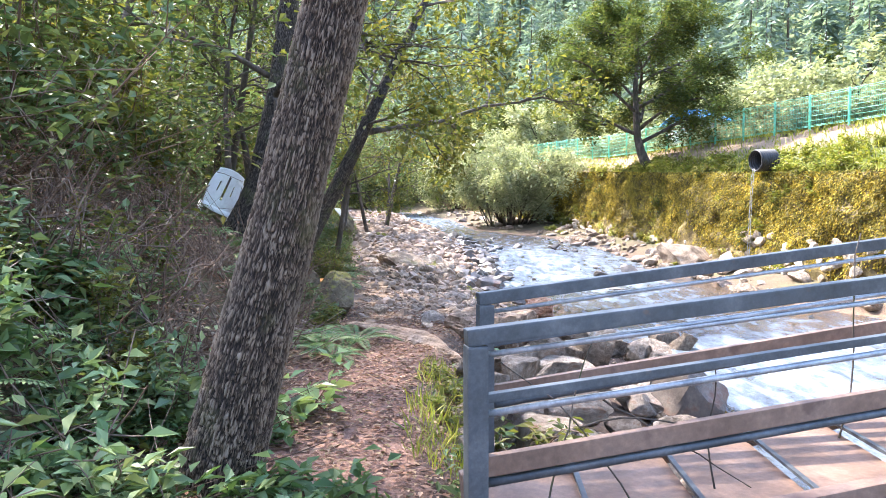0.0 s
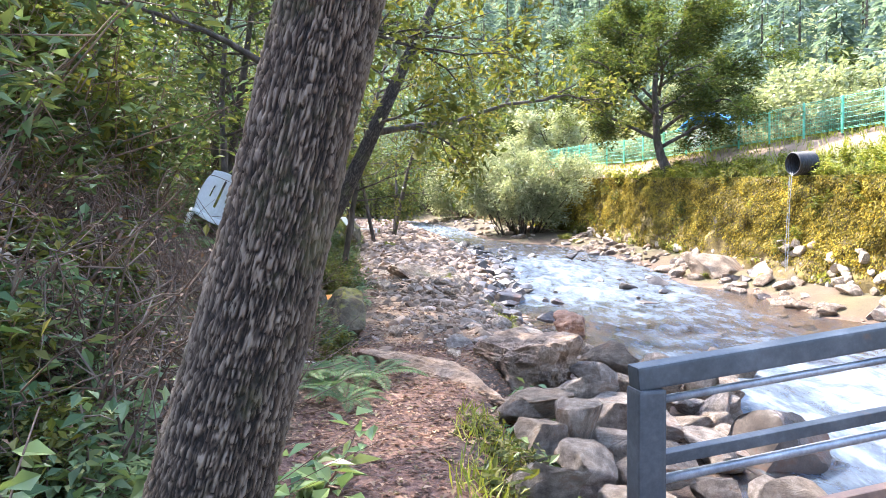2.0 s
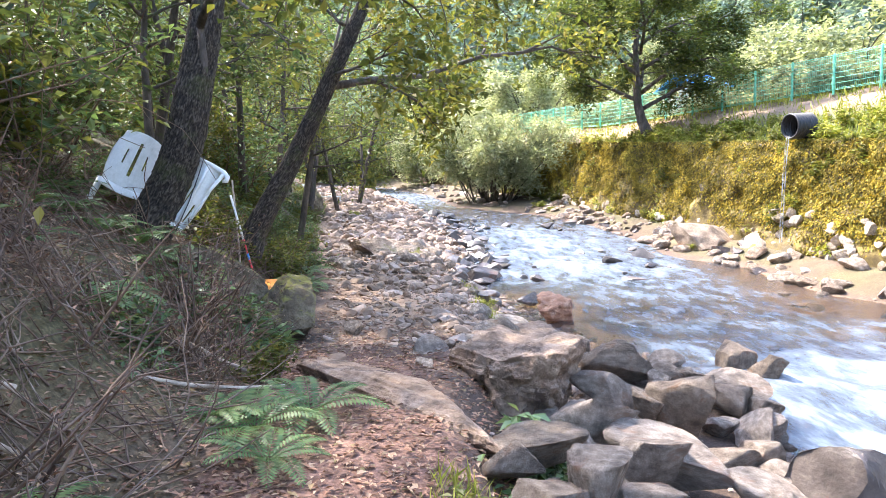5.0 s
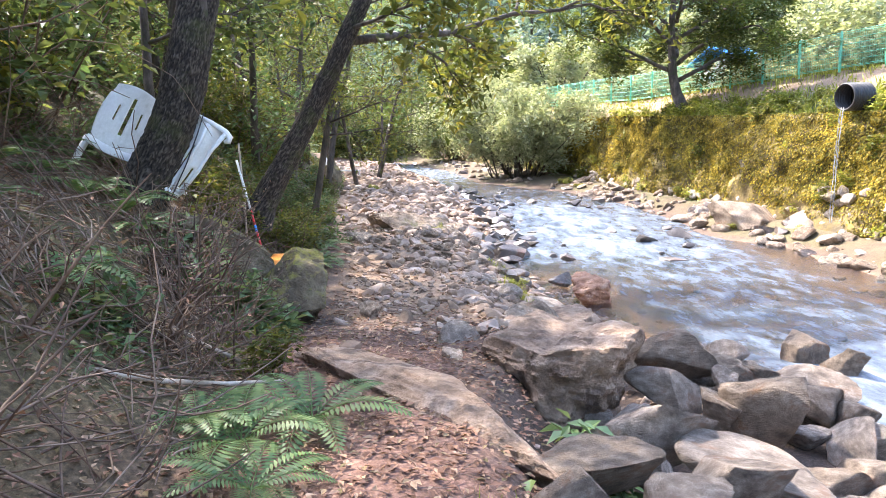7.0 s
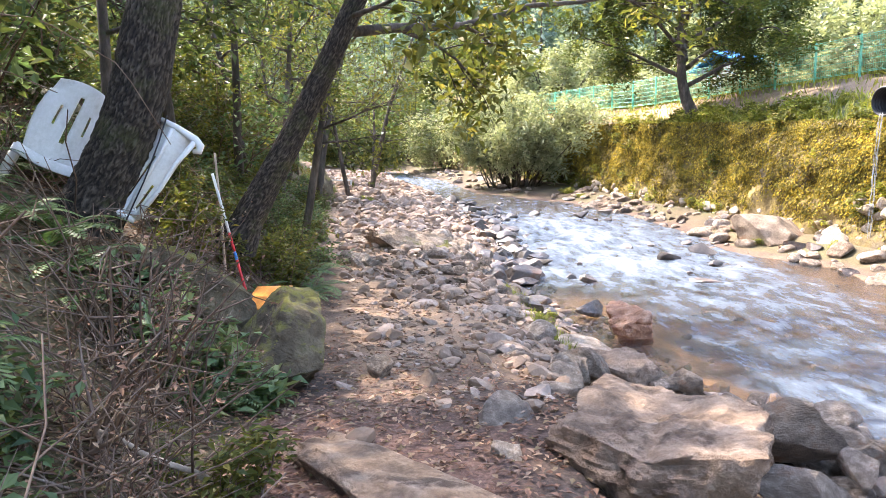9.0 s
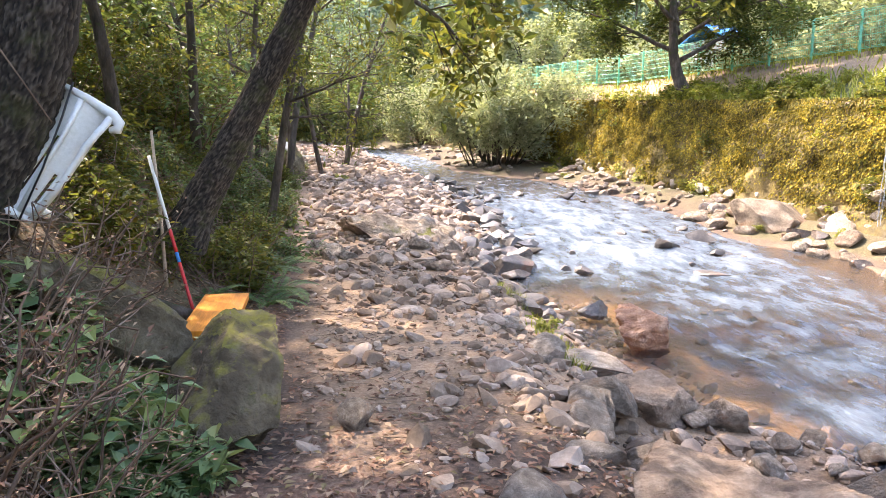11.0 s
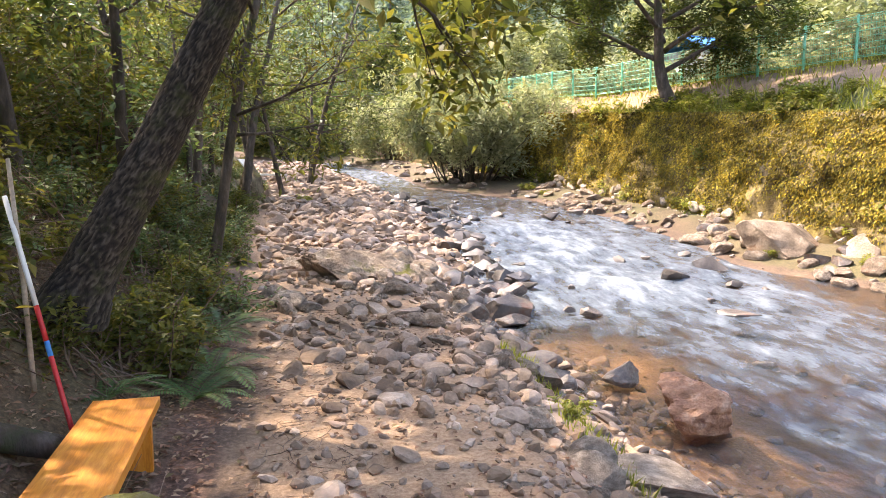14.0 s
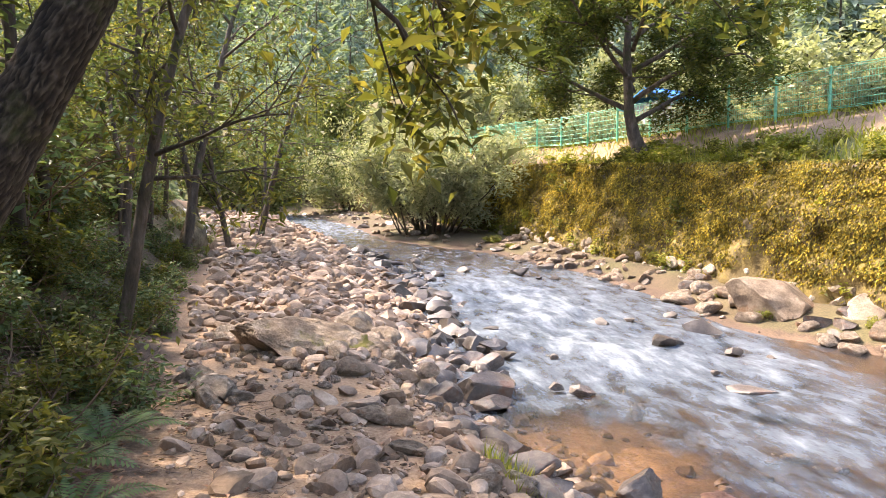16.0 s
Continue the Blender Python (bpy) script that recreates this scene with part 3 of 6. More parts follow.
def build_water():
    ys = np.arange(-20, 75, 0.12)
    us = np.linspace(-0.02, 1.02, 72)
    Y, U = np.meshgrid(ys, us, indexing="ij")
    rl, rr = river_l(Y), river_r(Y)
    X = rl - 0.25 + (rr - rl + 0.5) * U
    q = p3(X.ravel() * 1.6, Y.ravel() * 0.8)
    rap = smooth((Y - 15.5) / 2.5) * smooth((29 - Y) / 5) + smooth((Y - 36) / 5) * 0.6 + smooth((12.0 - Y) / 2.2) * smooth((X - 2.2) / 1.0)
    centre = np.clip(1 - np.abs(U - 0.42) * 1.5, 0, 1)
    still = smooth((X - 5.4) / 1.0) * smooth((20.0 - Y) / 1.5) * smooth((Y - 12.2) / 1.0)
    pool = smooth((2.5 - X) / 0.8) * smooth((16.5 - Y) / 1.5) * smooth((Y - 10.5) / 0.6)
    # constant share is painted blue-grey sky sheen; only the rapids term is foam
    foam_sheen = 0.07 + 0.06 * smooth((Y - 14) / 3) + 0.36 * rap * (0.25 + 0.75 * centre)
    # more of the painted sky sheen on the near flow, no breaking water
    foam_sheen = foam_sheen + 0.13 * smooth((X - 2.0) / 0.9) * smooth((17 - Y) / 2)
    foam_sheen = foam_sheen * (1 - 0.8 * still) * (1 - pool) - 0.30 * pool - 0.10 * still
    n = (fbm(q, 31, 4) - 0.5).reshape(X.shape)
    n3 = (fbm(q * 3.1, 35, 3) - 0.5).reshape(X.shape)
    Z = water_z(Y) + n * (0.05 + 0.30 * np.clip(foam_sheen, 0, 1)) + n3 * (0.015 + 0.07 * np.clip(foam_sheen, 0, 1))
    V = np.stack([X, Y, Z], -1).reshape(-1, 3)
    ny, nx = X.shape
    i, j = np.meshgrid(np.arange(ny - 1), np.arange(nx - 1), indexing="ij")
    F = np.stack([i * nx + j, i * nx + j + 1, (i + 1) * nx + j + 1, (i + 1) * nx + j], -1).reshape(-1, 4)
    me = np_mesh("stream", V, F, M_WATER, True)
    f = np.clip(foam_sheen * 0.95 + n * 0.8 * np.clip(foam_sheen, 0, 1), -0.5, 1).ravel()
    C = np.stack([f, f, f, np.ones_like(f)], -1).astype(np.float32)
    me.color_attributes.new("foam_sheen", "FLOAT_COLOR", "POINT").data.foreach_set("color", C.ravel())
    tagged(new("stream", me), "shallow mountain stream with white rapids over brown stones", "water", kind="structure")


build_ground()
build_water()


# ---- the far bank: retaining wall, fence, pipe, shed ----
def build_wall():
    ys = np.concatenate([np.arange(-14, 44, 0.09), np.arange(44, 110, 0.6)])
    vs = np.linspace(0, 1, 40)
    Y, T = np.meshgrid(ys, vs, indexing="ij")
    z0, z1 = water_z(Y) - 0.3, wall_top(Y)
    Z = z0 + (z1 - z0) * T
    q = np.stack([np.zeros(Y.size), Y.ravel() * 1.5, Z.ravel() * 2.2], -1)
    n = (fbm(q, 41, 5) - 0.5).reshape(Y.shape)
    n2 = (fbm(q * 0.3, 42, 3) - 0.5).reshape(Y.shape)
    X = wall_x(Y) + 0.55 * T ** 1.15 + n * 0.45 + n2 * 0.45 + smooth((T - 0.93) / 0.07) * 0.25
    V = np.stack([X, Y, Z], -1).reshape(-1, 3)
    back = V.copy()
    back[:, 0] += 0.45
    a, b = Y.shape
    i, j = np.meshgrid(np.arange(a - 1), np.arange(b - 1), indexing="ij")
    F = np.stack([i * b + j, (i + 1) * b + j, (i + 1) * b + j + 1, i * b + j + 1], -1).reshape(-1, 4)
    k = np.arange(a - 1)
    top = np.stack([k * b + b - 1, (k + 1) * b + b - 1, (k + 1) * b + b - 1 + len(V), k * b + b - 1 + len(V)], -1)
    wall = new("retaining_wall", np_mesh("retaining_wall", np.concatenate([V, back]), np.concatenate([F, F[:, ::-1] + len(V), top]), M_WALL, True))
    tagged(wall, "rubble retaining wall overgrown with ochre yellow moss", "wall", kind="structure")
    rng = np.random.default_rng(43)
    n = 190000
    y = rng.uniform(8, 44, n)
    t = rng.uniform(0.16, 1.02, n) ** 0.9
    keep = fbm(np.stack([0 * y, y * 0.8, t * 4], -1), 44, 4) + 0.75 * t > rng.uniform(0.58, 1.05, n)
    y, t = y[keep], t[keep]
    z = water_z(y) - 0.3 + (wall_top(y) - water_z(y) + 0.3) * t
    qq = np.stack([np.zeros(len(y)), y * 1.5, z * 2.2], -1)
    x = wall_x(y) + 0.55 * t ** 1.15 + (fbm(qq, 41, 5) - 0.5) * 0.45 + (fbm(qq * 0.3, 42, 3) - 0.5) * 0.45 - 0.01
    ways = np.tile(np.array([-0.6, -0.15, -0.55]), (len(y), 1))
    V, F = leaves(np.stack([x, y, z], -1), 0.062, rng, 0.6, 0.0, 0.3, ways)
    moss = part("moss_growth", np_mesh("moss_growth", V, F, M_MOSS), wall, "shaggy ochre moss and vines")
    tagged(moss, kind="stuff")
    # stones that show in the lower wall
    meshes = [np_mesh("wall_stone", *rock_arrays(300 + k, 2, 8, 0.08), M_WALLSTONE, False) for k in range(6)]
    for k in range(260):
        y = rng.uniform(9, 36)
        t = rng.uniform(0.10, 0.50) if y < 19.5 else rng.uniform(0.10, 0.30)
        if y > 20 and rng.uniform() < 0.35:
            continue
        z = float(water_z(y) - 0.3 + (wall_top(y) - water_z(y) + 0.3) * t)
        ob = part("stone", meshes[k % 6], wall)
        s = rng.uniform(0.07, 0.17)
        ob.matrix_basis = pose(float(wall_x(y)) + 0.55 * t - 0.03, y, z, rng.uniform(-30, 30), rng.uniform(-20, 20), rng.uniform(-25, 25)) @ Matrix.Diagonal((s * 0.8, s * 1.3, s * 0.9, 1))
    return wall


def fence_line(n):
    """Points along the fence's foot, one a panel."""
    pts, y = [], 17.0
    for _ in range(n):
        x = float(fence_x(np.array(y)))
        pts.append(Vector((x, y, float(land(x, y)) + 0.02)))
        y += 1.42
    return pts


def build_fence():
    pts = fence_line(30)
    rng = np.random.default_rng(50)
    H = 1.12
    fence = holder("mesh_fence", "bright green coated wire mesh fence on the far bank", "fence")
    bm = bmesh.new()
    bmesh.ops.create_cone(bm, cap_ends=True, segments=8, radius1=0.038, radius2=0.038, depth=H + 0.1, matrix=Matrix.Translation((0, 0, (H + 0.1) / 2)))
    bmesh.ops.create_cone(bm, cap_ends=True, segments=8, radius1=0.04, radius2=0.02, depth=0.04, matrix=Matrix.Translation((0, 0, H + 0.11)))
    post = bm_mesh("post", bm, M_FENCE)
    for a, b in zip(pts, pts[1:]):
        ob = part("post", post, fence)
        ob.matrix_basis = Matrix.Translation(a - Vector((0, 0, 0.08)))
        pieces = []
        for k in range(1, 22):
            t = k / 22
            p = a.lerp(b, t)
            pieces.append(tube([p + Vector((0, 0, 0.06)), p + Vector((0, 0, H))], [0.0045] * 2, 4, False))
        for z in (0.06, 0.1, 0.26, 0.42, 0.58, 0.74, 0.9, 1.06, 1.12):
            for d in (0, 0.012):
                pieces.append(tube([a + Vector((d, 0, z)), b + Vector((d, 0, z))], [0.009 if z in (0.06, 0.42, 0.74, 1.12) else 0.007] * 2, 4, False))
        tagged(part("panel", np_mesh("panel", *joined(pieces), M_FENCE), fence), kind="stuff")


def build_pipe():
    pipe = holder("drain_pipe", "black corrugated drain pipe jutting from the bank", "pipe", look((8.42, 18.78, 3.02), (7.42, 18.55, 2.96)))
    n, s = 60, 28
    z = np.linspace(-0.15, 0.4, n)
    r = 0.29 + 0.012 * np.sin(z * 90)
    th = np.linspace(0, 2 * np.pi, s, endpoint=False)
    outer = np.stack([np.outer(r, np.cos(th)), np.outer(r, np.sin(th)), np.outer(z, np.ones(s))], -1).reshape(-1, 3)
    inner = np.stack([np.outer(r - 0.02, np.cos(th)), np.outer(r - 0.02, np.sin(th)), np.outer(z, np.ones(s))], -1).reshape(-1, 3)
    i, j = np.meshgrid(np.arange(n - 1), np.arange(s), indexing="ij")
    k = (j + 1) % s
    F = np.stack([i * s + j, i * s + k, (i + 1) * s + k, (i + 1) * s + j], -1).reshape(-1, 4)
    c = np.arange(s)
    lid = np.stack([np.full(s // 2, (2 * n - 1) * s), (2 * n - 1) * s + np.arange(0, s, 2), (2 * n - 1) * s + (np.arange(0, s, 2) + 1) % s, (2 * n - 1) * s + (np.arange(0, s, 2) + 2) % s], -1)
    rim = np.stack([c, c + n * s, (c + 1) % s + n * s, (c + 1) % s], -1)
    part("tube", np_mesh("tube", np.concatenate([outer, inner]), np.concatenate([F, F[:, ::-1] + n * s, rim, lid[1:-1]]), M_BLACK, True), pipe)
    # the trickle that falls from its mouth
    rng = np.random.default_rng(5)
    pieces = []
    for k in range(5):
        z = np.linspace(2.79, 0.0, 24)
        P = np.stack([8.24 - 0.10 * (2.83 - z) ** 0.5 + rng.normal(0, 0.02) + rng.normal(0, 0.006, 24), 18.7 - 0.05 * (2.83 - z) ** 0.5 + rng.normal(0, 0.02) + rng.normal(0, 0.006, 24), z], -1)
        pieces.append(tube(P, rng.uniform(0.002, 0.006, 24), 5))
    m, N, L = graph("falling_water")
    out, bs = N.new("ShaderNodeOutputMaterial"), N.new("ShaderNodeBsdfPrincipled")
    bs.inputs["Base Color"].default_value, bs.inputs["Roughness"].default_value = (0.75, 0.78, 0.8, 1), 0.2
    bs.inputs["Transmission Weight"].default_value = 0.6
    L.new(bs.outputs[0], out.inputs[0])
    tagged(new("water_trickle", np_mesh("water_trickle", *joined(pieces), m, True)), "thin trickle of water falling from the drain pipe", "water", kind="structure")


def build_shed():
    shed = holder("roadside_shed", "small pale shed with a bright blue roof behind the fence", "shed", pose(12.9, 36.4, float(land(12.9, 36.4)), 0, 0, 20))
    part("wall", bm_mesh("wall", box(1.8, 2.6, 1.9, 0.01, (0, 0, 0.95)), M_SHED), shed)
    bm = box(2.2, 1.8, 0.06, 0.01)
    bmesh.ops.rotate(bm, matrix=Matrix.Rotation(radians(24), 3, "X"), verts=bm.verts)
    bmesh.ops.translate(bm, vec=(0, -0.75, 2.15), verts=bm.verts)
    part("roof_slope", bm_mesh("roof_slope", bm, M_ROOF), shed, "blue sheet metal")
    bm = box(2.2, 1.8, 0.06, 0.01)
    bmesh.ops.rotate(bm, matrix=Matrix.Rotation(radians(-24), 3, "X"), verts=bm.verts)
    bmesh.ops.translate(bm, vec=(0, 0.75, 2.15), verts=bm.verts)
    part("roof_slope", bm_mesh("roof_slope", bm, M_ROOF), shed, "blue sheet metal")
    box_thing = holder("utility_box", "white utility cabinet on the far bank beside the fence", "cabinet", pose(11.2, 33.4, float(land(11.2, 33.4)), 0, 0, 15))
    part("body", bm_mesh("body", box(1.25, 0.8, 0.92, 0.02, (0, 0, 0.46)), M_RENDER), box_thing)
    part("lid", bm_mesh("lid", box(1.32, 0.88, 0.07, 0.015, (0, 0, 0.955)), M_WHITE), box_thing)


WALL = build_wall()
build_fence()
build_pipe()
build_shed()


# ---- trees ----
def bark_trunk(points, radii, seed, around=140, along=420, depth=0.018):
    """A trunk whose bark stands in long cracked ridges."""
    P, R = np.asarray(points, float), np.asarray(radii, float)
    s = np.concatenate([[0], np.cumsum(np.linalg.norm(np.diff(P, axis=0), axis=1))])
    u = np.linspace(0, s[-1], along)
    C = np.stack([np.interp(u, s, P[:, k]) for k in range(3)], -1)
    ker = np.ones(31) / 31
    C = np.stack([np.convolve(np.pad(C[:, k], 15, "reflect", reflect_type="odd"), ker, "valid") for k in range(3)], -1)
    r = np.interp(u, s, R)
    V, F = tube(C, r, around, False)
    V = V.reshape(along, around, 3)
    N = V - C[:, None]
    N /= np.linalg.norm(N, axis=2)[..., None]
    th = np.linspace(0, 2 * np.pi, around, endpoint=False)
    k = r.mean() * 185
    warp = fbm(np.stack([np.outer(np.ones(along), np.cos(th) * 3).ravel(), np.outer(np.ones(along), np.sin(th) * 3).ravel(), np.outer(u * 7.5, np.ones(around)).ravel()], -1), seed, 3).reshape(along, around)
    q = np.stack([np.outer(np.ones(along), np.cos(th) * k) + warp * 4.4, np.outer(np.ones(along), np.sin(th) * k) + warp * 4.4, np.outer(u * 12.0, np.ones(around))], -1).reshape(-1, 3)
    a = vnoise(q, seed + 5).reshape(along, around)
    b = vnoise(q * np.array([2.4, 2.4, 4.5]), seed + 6).reshape(along, around)
    c = vnoise(q * np.array([0.7, 0.7, 2.4]) + 17.3, seed + 7).reshape(along, around)
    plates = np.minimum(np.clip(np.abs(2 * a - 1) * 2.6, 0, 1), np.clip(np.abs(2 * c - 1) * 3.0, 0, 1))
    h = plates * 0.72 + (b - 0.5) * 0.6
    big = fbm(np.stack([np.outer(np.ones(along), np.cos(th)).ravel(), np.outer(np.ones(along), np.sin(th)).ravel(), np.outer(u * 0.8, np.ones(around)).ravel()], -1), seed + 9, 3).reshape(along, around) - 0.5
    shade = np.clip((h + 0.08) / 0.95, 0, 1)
    V = V + N * (h * depth + big * 0.05 * r.mean() / 0.2)[..., None]
    return V.reshape(-1, 3), F, shade.ravel()


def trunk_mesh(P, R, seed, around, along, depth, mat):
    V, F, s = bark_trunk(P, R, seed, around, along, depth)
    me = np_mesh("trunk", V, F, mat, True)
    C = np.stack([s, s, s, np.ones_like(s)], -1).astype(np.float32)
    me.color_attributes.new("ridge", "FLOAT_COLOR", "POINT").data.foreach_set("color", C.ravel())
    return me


def limb_tree(trunk_end, ways, seed, length, radius, leaf_n, leaf_size, spread, levels=2, droop=0.02, leaf_from=0.3):
    """Limbs and twigs from the trunk's points; gives limb pieces and leaf centres."""
    rng = np.random.default_rng(seed)
    limbs, centres = [], []
    front = [(np.array(p, float), np.array(w, float), length * rng.uniform(0.75, 1.2), radius, 0) for p, w in zip(trunk_end, ways)]
    while front:
        p, w, ln, r, lev = front.pop()
        steps = 7 if lev == 0 else 4
        P = wander(p, w, ln, steps, 0.16, rng, -droop)
        limbs.append(tube(P, np.linspace(r, r * 0.3, steps + 1), 6 if lev == 0 else 3, lev == 0))
        if lev < levels:
            for k in range(3 + (lev == 0) * 2):
                t = rng.uniform(0.35, 1.0)
                q = P[int(t * steps)]
                d = P[-1] - P[0]
                d = d / np.linalg.norm(d) + rng.normal(0, 0.6, 3)
                front.append((q, d, ln * rng.uniform(0.4, 0.65), r * 0.45, lev + 1))
        if lev == levels:
            m = leaf_n
            t = rng.uniform(leaf_from, 1.05, m)
            idx = np.clip(t * steps, 0, steps - 1e-3)
            i0 = idx.astype(int)
            c = P[i0] + (P[np.minimum(i0 + 1, steps)] - P[i0]) * (idx - i0)[:, None]
            centres.append(c + rng.normal(0, spread, (m, 3)))
    return limbs, np.concatenate(centres)


def branch_parts(limbs, t):
    """Thick limbs as parts of their own, the twigs joined."""
    thick = [l for l in limbs if len(l[1]) > 44]
    thin = [l for l in limbs if len(l[1]) <= 44]
    for l in thick:
        part("limb", np_mesh("limb", *l, M_BARK2, True), t)
    if thin:
        tagged(part("twig_growth", np_mesh("twig_growth", *joined(thin), M_BARK2, True), t), kind="stuff")


def foreground_tree():
    t = holder("leaning_tree", "thick leaning tree with deeply ridged grey-brown bark beside the path", "tree")
    P = [(-1.14, 3.3, -0.1), (-1.08, 3.3, 0.19), (-0.92, 3.3, 0.80), (-0.765, 3.3, 1.35), (-0.615, 3.3, 1.95), (-0.48, 3.3, 2.5), (-0.29, 3.32, 3.3)]
    R = [0.222, 0.195, 0.172, 0.157, 0.146, 0.138, 0.125]
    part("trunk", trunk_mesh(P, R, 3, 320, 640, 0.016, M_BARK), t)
    part("upper_stem", np_mesh("upper_stem", *tube([(-0.29, 3.32, 3.2), (-0.15, 3.36, 4.0), (0.0, 3.4, 5.0)], [0.118, 0.11, 0.09], 14), M_BARK2, True), t)
    rng = np.random.default_rng(4)
    ends = [(-0.2, 3.35, 3.9), (-0.1, 3.35, 4.4), (0, 3.4, 4.9), (0, 3.4, 5.0), (-0.1, 3.4, 4.6)]
    ways = [(-1, 0.6, 0.6), (0.9, 0.6, 0.7), (0.3, -0.8, 0.8), (-0.6, -0.7, 0.7), (0.1, 1, 0.9)]
    limbs, c = limb_tree(ends, ways, 6, 2.6, 0.06, 12, 0.1, 0.16)
    branch_parts(limbs, t)
    part("crown", np_mesh("crown", *leaves(c, 0.11, rng, 0.5), M_LEAF), t)


def chair_tree():
    t = holder("old_tree", "mossy old tree on the slope with white chairs leaning on it", "tree")
    P = [(-3.44, 10.4, 0.6), (-3.26, 10.4, 1.05), (-3.04, 10.4, 1.5), (-2.81, 10.4, 1.99), (-2.63, 10.42, 2.81), (-2.5, 10.5, 3.6), (-2.3, 10.5, 5.2)]
    R = [0.40, 0.255, 0.215, 0.195, 0.172, 0.155, 0.12]
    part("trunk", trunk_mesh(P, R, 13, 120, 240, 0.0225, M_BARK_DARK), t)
    F = [(-2.80, 10.42, 1.85), (-2.60, 10.45, 2.2), (-2.52, 10.4, 2.7), (-2.5, 10.2, 3.3)]
    part("limb", np_mesh("limb", *tube(F, [0.07, 0.055, 0.045, 0.035], 10), M_BARK2, True), t)
    # roots that spread over the slope
    for way, r in (((0.35, -0.12, -0.55), 0.085), ((-0.4, -0.2, -0.4), 0.08), ((0.05, -0.4, -0.5), 0.09)):
        Q = np.array([(-3.2, 10.35, 1.05)]) + np.outer(np.linspace(0, 1, 5), np.array(way)) + np.outer(np.linspace(0, 1, 5) ** 2, np.array(way) * (0.35, 0.35, 0.0))
        part("root", np_mesh("root", *tube(Q, np.linspace(r * 1.3, r * 0.5, 5), 9), M_BARK2, True), t)
    rng = np.random.default_rng(14)
    ends = [(-2.6, 10.5, 3.6), (-2.5, 10.5, 4.2), (-2.4, 10.5, 5.0), (-2.4, 10.5, 5.2), (-2.5, 10.2, 3.3), (-2.5, 10.5, 4.6)]
    ways = [(-1, -0.5, 0.3), (1, -0.2, 0.25), (0.3, 1, 0.4), (-0.8, 0.4, 0.7), (0.3, -1, 0.35), (0.8, 0.6, 0.4)]
    limbs, c = limb_tree(ends, ways, 16, 2.3, 0.05, 30, 0.1, 0.2)
    branch_parts(limbs, t)
    part("crown", np_mesh("crown", *leaves(c, 0.12, rng, 0.5), M_LEAF_YEL), t)


def slanting_tree():
    t = holder("slanting_tree", "slender dark tree slanting out over the gravel path", "tree")
    P = [(-2.75, 12.7, 0.75), (-2.62, 12.7, 1.03), (-2.35, 12.7, 1.5), (-2.02, 12.7, 2.1), (-1.72, 12.7, 2.7), (-1.40, 12.72, 3.39), (-1.0, 12.9, 4.3), (-0.4, 13.2, 5.6)]
    R = [0.23, 0.165, 0.138, 0.122, 0.112, 0.10, 0.085, 0.05]
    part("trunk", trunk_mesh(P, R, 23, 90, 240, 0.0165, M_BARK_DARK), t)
    # the long bough that reaches over the stream
    B = [(-1.55, 12.7, 3.05), (-1.0, 13.4, 3.25), (-0.2, 14.2, 3.45), (0.8, 15.0, 3.9), (1.6, 15.4, 4.05), (2.3, 15.6, 4.4)]
    part("bough", np_mesh("bough", *tube(B, [0.06, 0.055, 0.045, 0.035, 0.028, 0.012], 8), M_BARK2, True), t)
    rng = np.random.default_rng(24)
    ends = [(-1.0, 13.4, 3.25), (-0.2, 14.2, 3.45), (0.8, 15.0, 3.9), (1.6, 15.4, 4.05), (-1.2, 12.8, 3.9), (-0.8, 13, 4.7), (-0.4, 13.2, 5.5), (-1.5, 12.7, 3.2), (-1.0, 12.9, 4.3)]
    ways = [(0.4, 1, 0.2), (0.2, 0.9, 0.3), (0.3, 1, 0.5), (1, 0.4, 0.4), (-0.6, 0.8, 0.3), (1, 0.2, 0.3), (0.5, 0.8, 0.5), (0.6, -0.6, 0.1), (-0.9, -0.4, 0.4)]
    limbs, c = limb_tree(ends, ways, 26, 1.9, 0.03, 28, 0.1, 0.16)
    branch_parts(limbs, t)
    part("crown", np_mesh("crown", *leaves(c, 0.15, rng, 0.55, 0.4, 0.15), M_LEAF_YEL), t)


